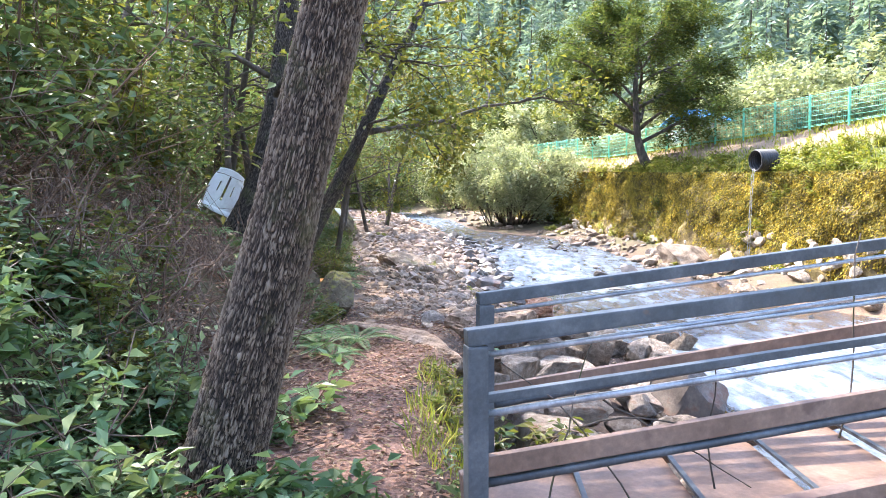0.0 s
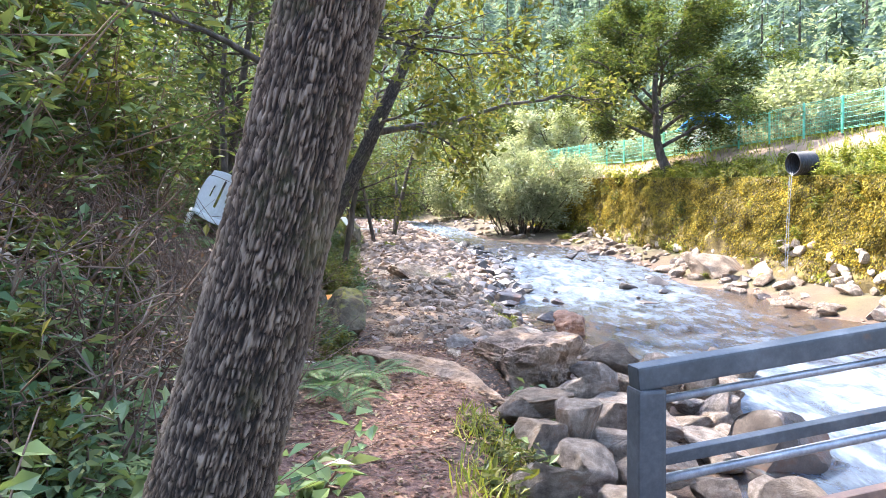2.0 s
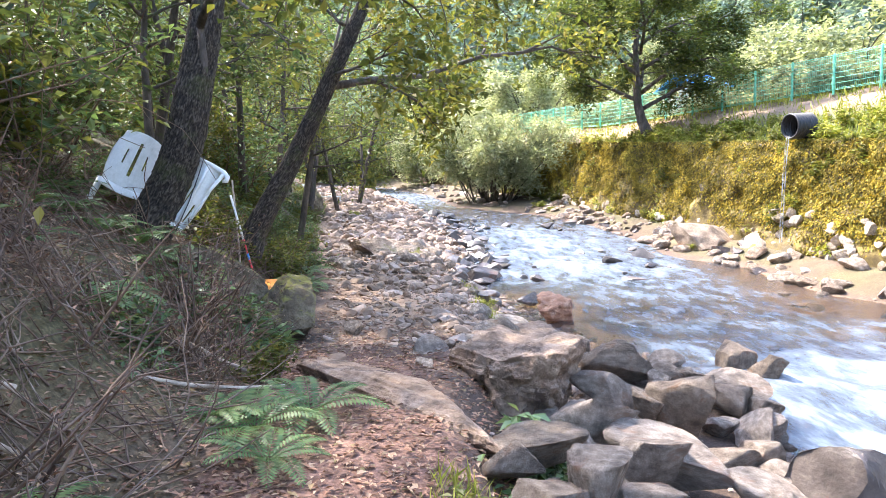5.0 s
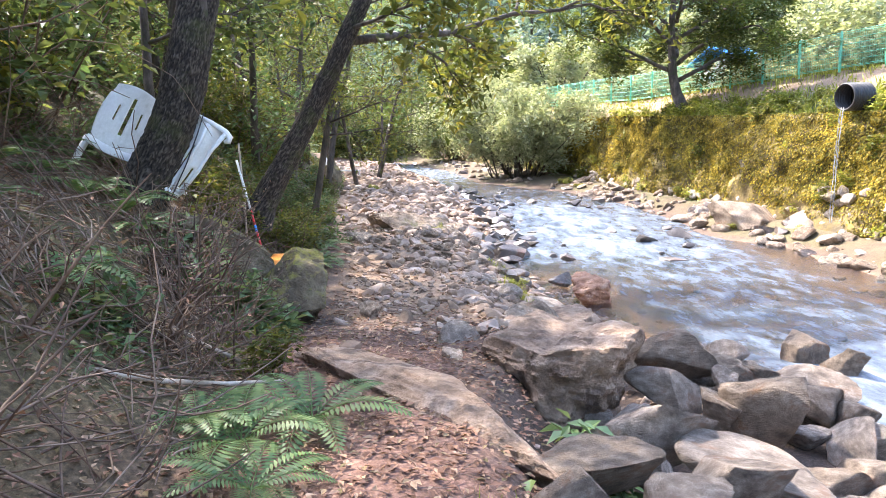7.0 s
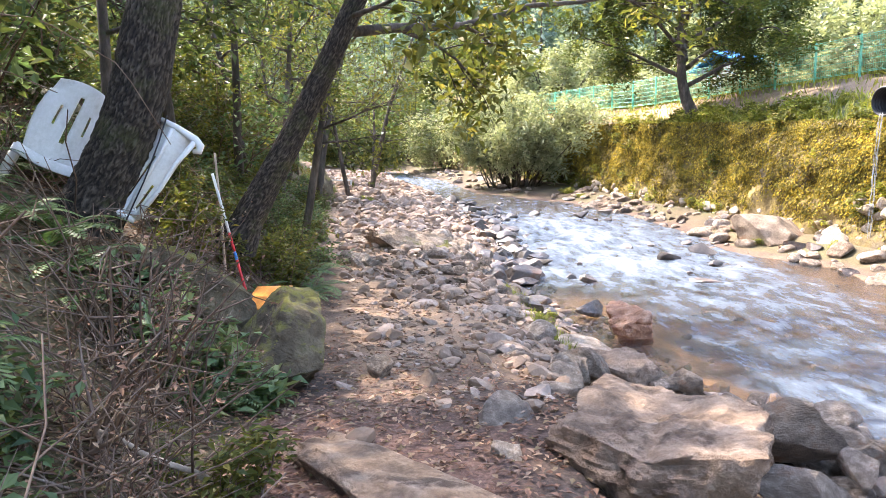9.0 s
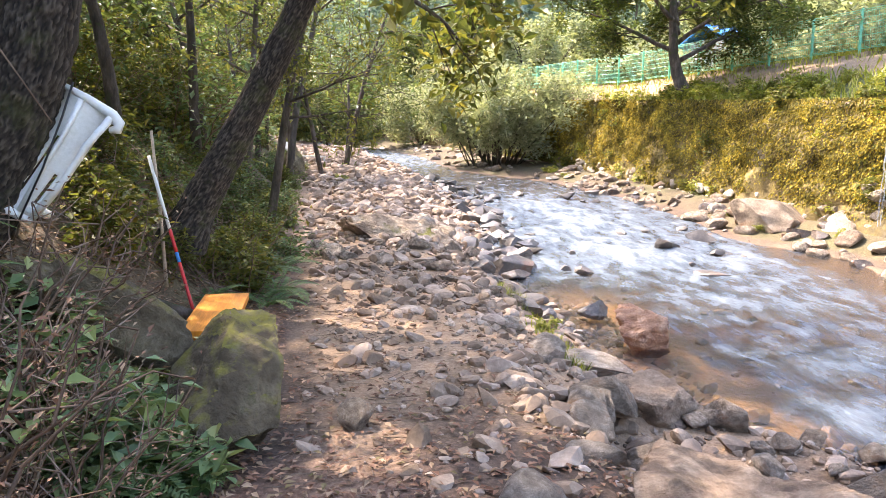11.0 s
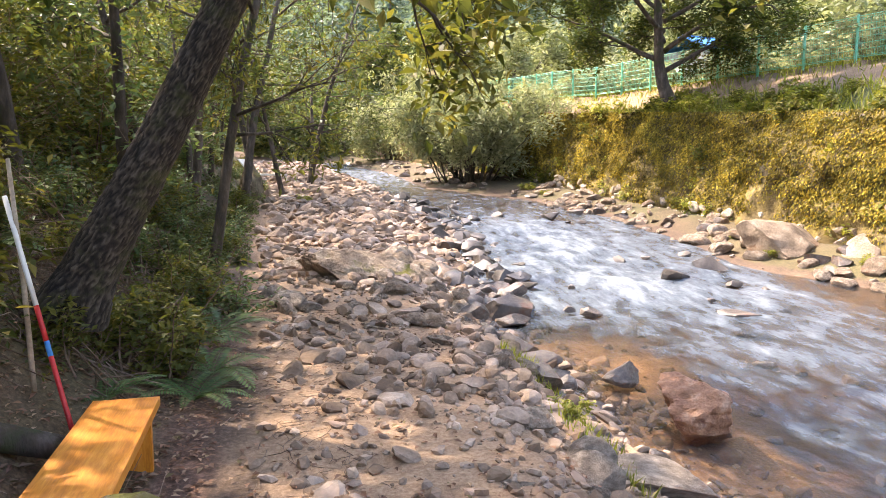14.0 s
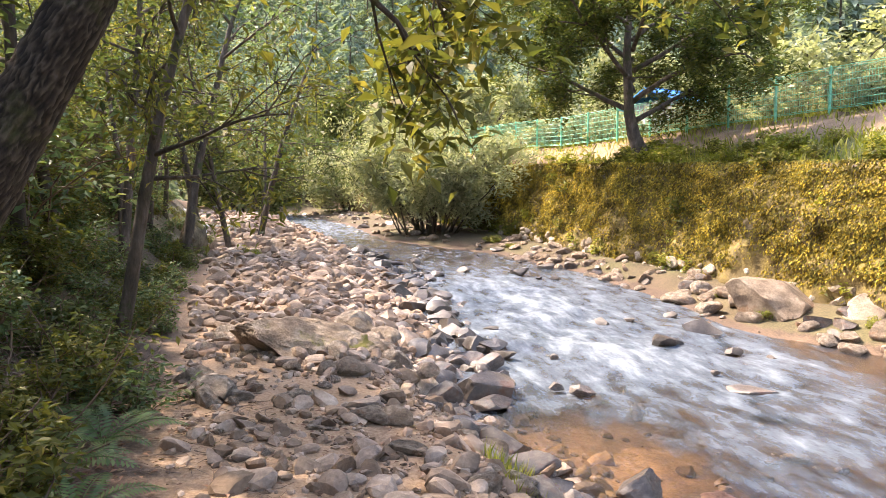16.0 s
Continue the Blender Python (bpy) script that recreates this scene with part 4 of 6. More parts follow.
def bank_tree():
    t = holder("bank_tree", "round spreading broadleaf tree on top of the retaining wall", "tree")
    z0 = float(land(7.9, 28.0))
    rng = np.random.default_rng(34)
    P0 = np.array([(8.15, 28, z0 - 0.3), (8.0, 28, z0 + 0.35), (7.75, 28, z0 + 0.9), (7.6, 28, z0 + 1.5), (7.5, 28, z0 + 3.2), (7.6, 28, z0 + 5.6)])
    part("trunk", np_mesh("trunk", *tube(P0, [0.30, 0.22, 0.18, 0.15, 0.11, 0.05], 12), M_BARK2, True), t)
    limbs, cs = [], []
    for k in range(15):
        a = k * 2.4 + 0.3
        f = k / 14
        base = P0[2] + (P0[5] - P0[2]) * (0.08 + f * 0.85)
        reach = 2.9 * math.sqrt(max(0.08, 1 - (1.5 * f - 0.5) ** 2)) + 0.4
        P = wander(base, (math.cos(a), math.sin(a), 0.30 + 0.75 * f), reach, 8, 0.08, rng)
        limbs.append(tube(P, np.linspace(0.085 - 0.03 * f, 0.03, 9), 7))
        ways = [(math.cos(a + w), math.sin(a + w), u) for w, u in ((0.5, 0.1), (-0.7, 0.08), (0.6, 0.4), (-0.5, 0.1), (0.0, 0.2))]
        l2, c = limb_tree([P[3], P[4], P[5], P[6], P[8]], ways, 60 + k, 1.4, 0.03, 40, 0.1, 0.16, 2, 0.01, 0.0)
        limbs += l2
        cs.append(c)
    branch_parts(limbs, t)
    part("crown", np_mesh("crown", *leaves(np.concatenate(cs), 0.16, rng, 0.42, 0.65, 0.1), M_LEAF_BANK), t)


def willow_bush(name, label, x, y, w, h, seed, mat, n_stems=26, leaf=0.15, per=60):
    t = holder(name, label, "bush")
    rng = np.random.default_rng(seed)
    z0 = float(land(x, y))
    limbs, cs = [], []
    for k in range(n_stems):
        a, o = rng.uniform(0, 2 * np.pi), rng.uniform(0, 0.35) * w
        b = np.array([x + o * math.cos(a), y + o * math.sin(a) * 0.7, z0 - 0.1])
        lean = rng.uniform(0.1, 0.75)
        P = wander(b, (lean * math.cos(a), lean * math.sin(a), 1), h * rng.uniform(0.7, 1.0), 9, 0.09, rng, -0.02)
        limbs.append(tube(P, np.linspace(0.035, 0.008, 10), 5))
        for q in range(9):
            p = P[rng.integers(3, 10)]
            d = rng.normal(0, 1, 3) * np.array([1, 1, 0.5]) + np.array([math.cos(a), math.sin(a), 0.1])
            Q = wander(p, d, w * rng.uniform(0.18, 0.36), 5, 0.16, rng, -0.03)
            limbs.append(tube(Q[[0, 2, 5]], [0.012, 0.008, 0.004], 3, False))
            tt = rng.uniform(0, 5, per)
            i0 = np.minimum(tt.astype(int), 4)
            cs.append(Q[i0] + (Q[i0 + 1] - Q[i0]) * (tt - i0)[:, None] + rng.normal(0, 0.16 * w / 4, (per, 3)))
    tagged(part("stem_growth", np_mesh("stem_growth", *joined(limbs), M_BARK2, True), t), kind="stuff")
    part("foliage", np_mesh("foliage", *leaves(np.concatenate(cs), leaf, rng, 0.3, 0.4, 0.1), mat), t)
    return t


def slim_tree(variant_seed, height, mat, leaf, name="slim_tree", label="slim dark-stemmed young tree on the wooded bank"):
    t = holder(name, label, "tree", group="young trees along the bank")
    rng = np.random.default_rng(variant_seed)
    P = wander((0, 0, -0.3), (rng.normal(0, 0.15), rng.normal(0, 0.15), 1), height, 10, 0.05, rng)
    part("trunk", np_mesh("trunk", *tube(P, np.linspace(0.012 * height + 0.02, 0.02, 11), 8), M_BARK2, True), t)
    ends = [P[i] for i in (4, 5, 6, 6, 7, 8, 8, 9, 10)]
    ways = [(math.cos(i * 2.4), math.sin(i * 2.4), 0.35 + 0.05 * i) for i in range(9)]
    limbs, c = limb_tree(ends, ways, variant_seed + 1, height * 0.3, 0.03, 13, 0.1, 0.03 * height)
    branch_parts(limbs, t)
    part("crown", np_mesh("crown", *leaves(c, leaf, rng, 0.5), mat), t)
    return t


def conifer_arrays(seed, tiers=17, per=15):
    """A conifer of drooping boughs, one unit high."""
    rng = np.random.default_rng(seed)
    cs, ws = [], []
    for k in range(tiers):
        z = 0.12 + 0.86 * k / tiers
        r = 0.24 * (1 - z) + 0.015
        for q in range(max(5, int(per * (1 - 0.6 * z)))):
            a = rng.uniform(0, 2 * np.pi)
            for f in (0.25, 0.6, 0.95):
                cs.append((r * f * math.cos(a), r * f * math.sin(a), z + rng.normal(0, 0.012) - 0.10 * f * r / 0.2))
                ws.append((math.cos(a), math.sin(a), -0.35))
    V, F = leaves(np.array(cs), 0.06, rng, 0.5, 0.0, 0.0, np.array(ws))
    return V, F


def hill_forest():
    """Far wooded hillsides: too many trees to count."""
    rng = np.random.default_rng(70)
    base = [conifer_arrays(71 + k) for k in range(4)]
    xs, ys, hs = [], [], []
    n = 0
    while n < 720:
        y = rng.uniform(58, 210)
        x = rng.uniform(-60, 130)
        if y < 85 and x < fence_x(np.array(y)) + 24 and x > -14:
            continue
        xs.append(x), ys.append(y), hs.append(rng.uniform(9, 17))
        n += 1
    for k in range(70):
        y = rng.uniform(20, 60)
        xs.append(float(fence_x(np.array(y))) + rng.uniform(18, 45)), ys.append(y), hs.append(rng.uniform(7, 13))
    z = ground_z(np.array(xs), np.array(ys))
    pieces, trunks = [], []
    for k, (x, y, h) in enumerate(zip(xs, ys, hs)):
        V, F = base[k % 4]
        a = rng.uniform(0, 6.28)
        c, s = math.cos(a), math.sin(a)
        W = np.stack([V[:, 0] * c - V[:, 1] * s, V[:, 0] * s + V[:, 1] * c, V[:, 2]], -1) * np.array([h * 1.1, h * 1.1, h]) + np.array([x, y, z[k] - 0.4])
        pieces.append((W, F))
        trunks.append(tube([(x, y, z[k] - 1), (x, y, z[k] + h * 0.9)], [h * 0.014, h * 0.003], 4, False))
    wood = holder("hill_forest", "dense conifers covering the far hillside, paled by painted haze", "forest", kind="stuff")
    part("trunks", np_mesh("trunks", *joined(trunks), M_BARK2), wood)
    part("boughs", np_mesh("boughs", *joined(pieces), M_CONIFER_HAZED), wood)


def broadleaf_belt():
    """Rounded pale trees and shrubs behind the fence and beyond the bend."""
    rng = np.random.default_rng(80)
    kinds = []
    for k, (mat, leaf) in enumerate(((M_LEAF_PALE, 0.34), (M_LEAF, 0.34), (M_LEAF_YEL, 0.32))):
        t = holder("broadleaf_tree", ("pale green", "deep green", "yellow-green")[k] + " rounded broadleaf tree beyond the stream bend", "tree", group="trees beyond the bend")
        limbs, cs = [], []
        r2 = np.random.default_rng(81 + k)
        for s in range(6):
            a = s * 1.05
            P = wander((0, 0, -0.3), (0.5 * math.cos(a), 0.5 * math.sin(a), 1), 4.2, 8, 0.09, r2)
            limbs.append(tube(P, np.linspace(0.10, 0.03, 9), 6))
            l2, c = limb_tree([P[3], P[4], P[5], P[6], P[7], P[8]], [(math.cos(a + q), math.sin(a + q), 0.2 + 0.1 * j) for j, q in enumerate((0, 0.9, -0.8, 0.5, -0.4, 0.1))], 90 + 7 * k + s, 1.9, 0.03, 15, 0.1, 0.28)
            limbs += l2
            cs.append(c)
        part("trunk", np_mesh("trunk", *joined([l for l in limbs if len(l[1]) > 40]), M_BARK2, True), t)
        part("crown", np_mesh("crown", *leaves(np.concatenate(cs), leaf, r2, 0.5, 0.5), mat), t)
        kinds.append(t)
    spots = [(3.5, 50, 1.0, 0), (7.0, 47, 1.05, 0), (0.5, 58, 1.2, 0), (9.5, 52, 1.1, 2), (5.0, 60, 1.3, 1), (-3, 66, 1.4, 1), (13, 56, 1.2, 0), (17, 44, 1.5, 0), (20.5, 36, 1.35, 0), (24, 31, 1.2, 0), (17, 58, 1.4, 1), (24, 47, 1.3, 1),
             (-6, 55, 1.3, 1), (-11, 52, 1.4, 1), (-15, 46, 1.4, 2), (28, 38, 1.4, 1), (-9, 70, 1.6, 1), (2, 75, 1.7, 1), (12, 72, 1.7, 1), (25, 62, 1.6, 1), (33, 52, 1.6, 1), (19, 25, 0.75, 0)]
    for k, (x, y, s, v) in enumerate(spots):
        m = pose(x, y, float(ground_z(x, y)[0]) - 0.1, 0, 0, rng.uniform(0, 360)) @ Matrix.Scale(s * rng.uniform(0.68, 0.85), 4)
        if k < 3 and v == k:
            kinds[v].matrix_basis = m
        else:
            ob = copy_thing(kinds[v], Matrix.Identity(4))
            ob.matrix_basis = m
    for v in (1, 2):
        kinds[v].matrix_basis = pose(-20 - 6 * v, 40 + 5 * v, float(ground_z(-20 - 6 * v, 40 + 5 * v)[0])) @ Matrix.Scale(1.3, 4)


def bank_woods():
    """Young trees up the left bank, that close the view and shade the path."""
    rng = np.random.default_rng(90)
    kinds = [slim_tree(91, 5.5, M_LEAF, 0.14), slim_tree(93, 6.5, M_LEAF_YEL, 0.13), slim_tree(95, 7.5, M_LEAF_DARK, 0.15)]
    spots = [(-4.0, 17.6), (-4.3, 19.6), (-4.4, 15.6), (-4.4, 22.5), (-4.9, 24.5), (-4.2, 27.0), (-5.4, 28.5), (-3.4, 29.0), (-6.0, 33), (-5.6, 36), (-3.2, 35.5), (-4.6, 31), (-7.5, 38), (-8.5, 42),
             (-4.5, 14.0), (-5.5, 16.5), (-6.2, 12.0), (-7.0, 20), (-8, 25), (-5.2, 9.0), (-6.5, 6.5), (-5.6, 5.2), (-7.5, 9.5), (-8.5, 14), (-9, 30), (-10, 19), (-7.8, 3.0), (-3.9, 12.4), (-11, 11), (-12, 26)]
    for k, (x, y) in enumerate(spots):
        m = pose(x, y, float(ground_z(x, y)[0]), 0, 0, rng.uniform(0, 360)) @ Matrix.Scale(rng.uniform(0.8, 1.25), 4)
        if k < 3:
            kinds[k].matrix_basis = m
        else:
            ob = copy_thing(kinds[k % 3], Matrix.Identity(4))
            ob.matrix_basis = m


def lean_sapling(name, label, P, R, seed, length, leaf_n, mat, leaf, way):
    """A thin leaning stem with a loose crown near its top."""
    t = holder(name, label, "tree", group="young trees along the bank")
    P = np.array(P)
    part("trunk", np_mesh("trunk", *tube(P, R, 9), M_BARK2, True), t)
    rng = np.random.default_rng(seed)
    n = len(P)
    ends = [P[n - 1 - k % 3] + (P[n - 2 - k % 3] - P[n - 1 - k % 3]) * rng.uniform(0, 1) for k in range(9)]
    ways = [(math.cos(k * 2.4) + way, math.sin(k * 2.4), rng.uniform(-0.1, 0.6)) for k in range(9)]
    limbs, c = limb_tree(ends, ways, seed + 1, length, 0.025, leaf_n, 0.1, 0.12, 2, 0.05)
    branch_parts(limbs, t)
    part("crown", np_mesh("crown", *leaves(c, leaf, rng, 0.35, 0.4, 0.2), mat), t)


lean_sapling("slim_tree", "slim dark sapling leaning out beside the gravel bar", [(-2.75, 16.4, 0.2), (-2.60, 16.4, 0.95), (-2.45, 16.4, 1.9), (-2.28, 16.4, 2.8), (-2.0, 16.5, 4.0), (-1.7, 16.6, 5.2)], [0.085, 0.065, 0.058, 0.052, 0.04, 0.02], 210, 1.3, 16, M_LEAF_YEL, 0.11, 0.2)
lean_sapling("slim_tree", "wispy pale-leaved tree leaning over the stream bend", [(-3.15, 33, 0.6), (-3.0, 33, 1.2), (-2.7, 33, 2.6), (-2.3, 33, 4.2), (-1.8, 33, 5.8), (-1.2, 33, 7.4)], [0.14, 0.11, 0.095, 0.085, 0.06, 0.03], 214, 2.6, 22, M_LEAF, 0.15, 0.5)
foreground_tree()
chair_tree()
slanting_tree()
bank_tree()
willow_bush("willow_bush", "dense pale green willow bush on a stony bar in the stream", 3.2, 37.2, 3.7, 5.0, 110, M_LEAF_PALE, 48, 0.24, 75)
hill_forest()
broadleaf_belt()
bank_woods()


# ---- footbridge ----
def bar(name, a, b, w, h, mat, parent, label=""):
    """A square steel bar from a to b."""
    a, b = Vector(a), Vector(b)
    bm = box((b - a).length, w, h, min(w, h) * 0.12)
    ob = part(name, bm_mesh(name, bm, mat), parent, label)
    d = (b - a).normalized()
    side = (Vector((0, 0, 1)) if abs(d.z) < 0.9 else Vector((0.974, 0.227, 0))).cross(d).normalized()
    rot = Matrix((d, side, d.cross(side))).transposed().to_4x4()
    ob.matrix_basis = Matrix.Translation((a + b) / 2) @ rot
    return ob


def rod(name, a, b, r, mat, parent, label=""):
    return part(name, np_mesh(name, *tube(np.linspace(a, b, 6), [r] * 6, 10), mat, True), parent, label)


def build_bridge():
    br = holder("footbridge", "narrow steel footbridge with grey painted railings and a rusty brown deck", "bridge")
    d = Vector((0.974, 0.227, 0))
    LONG = 8.6
    for (x, y, zt), rise in (((0.13, 2.013, 1.145), 0.086), ((0.195, 2.77, 1.168), 0.104)):
        foot = Vector((x, y, 0))

        def at(s, z):
            return foot + d * s + Vector((0, 0, z + rise * s))
        bar("top_rail", at(-0.03, zt), at(LONG, zt), 0.05, 0.05, M_STEEL, br)
        rod("rail_rod", at(0, zt - 0.058), at(LONG, zt - 0.058), 0.009, M_ROD, br)
        bar("middle_rail", at(0, zt - 0.185), at(LONG, zt - 0.185), 0.03, 0.026, M_STEEL, br)
        rod("rail_rod", at(0, zt - 0.232), at(LONG, zt - 0.232), 0.011, M_ROD, br)
        bar("toe_board", at(0, zt - 0.385), at(LONG, zt - 0.385), 0.03, 0.06, M_DECK, br, "rusty brown steel angle")
        rod("rail_rod", at(0, zt - 0.437), at(LONG, zt - 0.437), 0.014, M_STEEL, br)
        bar("deck_beam", at(-0.1, 0.42), at(LONG, 0.42), 0.06, 0.12, M_DECK, br, "brown steel beam")
        s = 0.0
        while s < LONG:
            p = at(s, 0)
            bar("post", (p.x, p.y, float(land(p.x, p.y)) - 0.2 if s < 0.1 else 0.35), (p.x, p.y, zt + rise * s - 0.026), 0.062, 0.062, M_STEEL, br)
            s += 4.3
    side = Vector((0.035, 0.757, 0))
    s = 0.0
    while s < LONG:
        a = Vector((0.13, 2.013, 0.44 + 0.095 * s)) + d * s
        bar("deck_plate", a + d * 0.2, a + side + d * 0.2, 0.385, 0.012, M_DECK, br)
        bar("deck_strip", a + Vector((0, 0, 0.008)), a + side + Vector((0, 0, 0.008)), 0.02, 0.012, M_STEEL, br, "grey steel strip")
        s += 0.4


def build_vines():
    """Dead stems caught in the bridge railing."""
    rng = np.random.default_rng(205)
    for k, (x, z, dx, dz) in enumerate(((0.35, 0.62, 0.16, 0.42), (0.62, 0.60, -0.22, 0.45), (0.5, 0.95, 0.45, -0.3), (1.35, 0.75, 0.3, 0.5), (0.9, 0.62, -0.12, 0.3), (0.45, 0.85, 0.5, 0.1))):
        y = 2.0 + 0.23 * x
        P = wander((x, y, z), (dx, 0.1, dz), math.hypot(dx, dz) * 1.2, 9, 0.12, rng)
        v = new("dead_vine", np_mesh("dead_vine", *tube(P, np.linspace(0.0035, 0.002, 10), 5), M_BARK2, True))
        tagged(v, "thin dark dead vine tangled in the bridge railing", "vine", "dead vines in the railing")


# ---- chairs ----
def monobloc():
    """A white moulded plastic garden chair, seat at its origin's height 0.44."""
    c = holder("plastic_chair", "weathered white moulded plastic garden chair tipped against the old tree", "chair", group="white chairs")

    def shell(f, nu, nv, thick):
        u, v = np.meshgrid(np.linspace(0, 1, nu), np.linspace(-1, 1, nv), indexing="ij")
        V = np.stack(f(u, v), -1).reshape(-1, 3)
        i, j = np.meshgrid(np.arange(nu - 1), np.arange(nv - 1), indexing="ij")
        F = np.stack([i * nv + j, i * nv + j + 1, (i + 1) * nv + j + 1, (i + 1) * nv + j], -1).reshape(-1, 4)
        return V, F

    def solid(name, V, F, thick, label=""):
        ob = part(name, np_mesh(name, V, F, M_WHITE, True), c, label)
        m = ob.modifiers.new("thickness", "SOLIDIFY")
        m.thickness = thick
        return ob
    # seat, slightly dished
    solid("seat", *shell(lambda u, v: (v * (0.235 - 0.03 * u), -0.22 + 0.44 * u, 0.43 - 0.03 * u + 0.02 * v * v - 0.05 * np.maximum(0, 0.12 - u) / 0.12), 14, 14, 0.006), 0.006)
    # back: top and side rims with slots between the splats
    def back(u, v):
        w = 0.205 + 0.04 * np.sin(np.pi * np.minimum(u * 1.1, 1.0)) - 0.04 * np.maximum(0, u - 0.8) ** 2 * 8
        return v * w, 0.22 + 0.12 * u - 0.035 * (1 - v * v), 0.40 + 0.45 * u - 0.03 * v * v * (u > 0.8)
    V, F = shell(back, 25, 31, 0.006)
    keep = []
    for f in F:
        i, j = f[0] // 31, f[0] % 31
        slot = (j in (14, 15) and 5 < i < 20) or (j in (8, 21) and 9 < i < 16)
        keep.append(not slot)
    solid("backrest", V, F[np.array(keep)], 0.007)
    for s in (-1, 1):
        for y0, y1 in ((-0.02, -0.04), (0.22, 0.29)):
            part("leg", np_mesh("leg", *tube([(s * 0.225, y0, 0.43), (s * 0.24, (y0 + y1) / 2, 0.2), (s * 0.255, y1, 0.0)], [0.032, 0.027, 0.022], 8), M_WHITE, True), c)
    return c


def upturned_chair():
    """A second chair standing on its arms with its tapered side towards the path."""
    c = holder("plastic_chair", "grimy white plastic chair upended beside the old tree", "chair", pose(-2.93, 10.36, 1.25, -8, 33, 6), "white chairs")

    def strip(name, f, nu, nv, thick):
        u, v = np.meshgrid(np.linspace(0, 1, nu), np.linspace(-1, 1, nv), indexing="ij")
        V = np.stack(f(u, v), -1).reshape(-1, 3)
        i, j = np.meshgrid(np.arange(nu - 1), np.arange(nv - 1), indexing="ij")
        F = np.stack([i * nv + j, i * nv + j + 1, (i + 1) * nv + j + 1, (i + 1) * nv + j], -1).reshape(-1, 4)
        slot = ((j == 7) & (i > 3) & (i < 15)) | ((j == 13) & (i > 1) & (i < 9)) | ((j == 3) & (i > 1) & (i < 7))
        ob = part(name, np_mesh(name, V, F[~slot.ravel()], M_WHITE, True), c)
        m = ob.modifiers.new("thickness", "SOLIDIFY")
        m.thickness = thick
    strip("side_panel", lambda u, v: (v * (0.12 + 0.05 * u) + 0.01 * np.sin(u * 6) * v, 0.025 * np.cos(v * 2.2) * -1 + 0.03 * v * v, 0.76 * u), 24, 18, 0.01)
    for x0, x1, r in ((-0.115, -0.16, 0.016), (0.045, -0.02, 0.014), (0.12, 0.165, 0.018)):
        P = [(x0, -0.03, 0.02), ((x0 + x1) / 2 + 0.008, -0.045, 0.3), ((x0 + x1) / 2, -0.045, 0.52), (x1, -0.03, 0.74)]
        part("leg", np_mesh("leg", *tube(P, [r * 1.2, r, r, r * 1.3], 9), M_WHITE, True), c)
    part("armrest", np_mesh("armrest", *tube([(-0.16, -0.01, 0.755), (0.0, -0.02, 0.765), (0.16, -0.02, 0.76), (0.215, -0.02, 0.735), (0.225, -0.015, 0.70), (0.19, -0.01, 0.675)], [0.018, 0.024, 0.032, 0.034, 0.03, 0.018], 10), M_WHITE, True), c)
    part("seat", bm_mesh("seat", box(0.25, 0.30, 0.035, 0.014, (0.0, 0.14, 0.05)), M_WHITE), c)
    part("foot_rim", np_mesh("foot_rim", *tube([(-0.125, -0.02, 0.0), (0.0, -0.04, -0.005), (0.125, -0.02, 0.0)], [0.02, 0.026, 0.02], 8), M_WHITE, True), c)
    # the dark cord that ties it to the trunk
    part("cord", np_mesh("cord", *tube([(-0.10, -0.06, 0.80), (-0.04, -0.07, 0.60), (0.03, -0.072, 0.30), (0.09, -0.06, -0.08)], [0.006] * 4, 6), M_BLACK, True), c, "thin black cord")


def build_chairs():
    c = monobloc()
    c.matrix_basis = pose(-3.75, 10.38, 1.07, 0, 0, 27) @ pose(0, 0, 0, 3, 26, 0) @ Matrix.Diagonal((1.05, 0.8, 1.52, 1))
    upturned_chair()
    lounge = holder("sun_lounger", "white plastic sun lounger with raised back on the far gravel", "lounger", pose(-4.55, 33.8, float(ground_z(-4.55, 33.8)[0]), 0, 0, 75))
    part("seat", bm_mesh("seat", box(0.6, 1.2, 0.06, 0.02, (0, 0, 0.35)), M_WHITE), lounge)
    bm = box(0.6, 0.75, 0.05, 0.02)
    bmesh.ops.rotate(bm, matrix=Matrix.Rotation(radians(50), 3, "X"), verts=bm.verts)
    bmesh.ops.translate(bm, vec=(0, 0.8, 0.62), verts=bm.verts)
    part("backrest", bm_mesh("backrest", bm, M_WHITE), lounge)
    for x in (-0.26, 0.26):
        for y in (-0.55, 0.5):
            part("leg", bm_mesh("leg", box(0.05, 0.06, 0.36, 0.01, (x, y, 0.16)), M_WHITE), lounge)


def build_bench():
    b = holder("plank_bench", "bright orange varnished plank bench beside the mossy rock", "bench", pose(-2.05, 11.28, 0.0, 0, 0, 8))
    g = float(ground_z(-2.05, 11.28)[0])
    bm = box(0.34, 1.2, 0.05, 0.006)
    part("seat", bm_mesh("seat", bm, M_ORANGE), b).matrix_basis = Matrix.Translation((0, 0, 0.43))
    for y in (-0.42, 0.42):
        h = 0.41 - g + 0.25
        part("leg", bm_mesh("leg", box(0.30, 0.045, h, 0.005), M_ORANGE), b).matrix_basis = Matrix.Translation((0, y, 0.405 - h / 2))
    part("stretcher", bm_mesh("stretcher", box(0.045, 0.80, 0.07, 0.005), M_ORANGE), b).matrix_basis = Matrix.Translation((0, 0, 0.22))


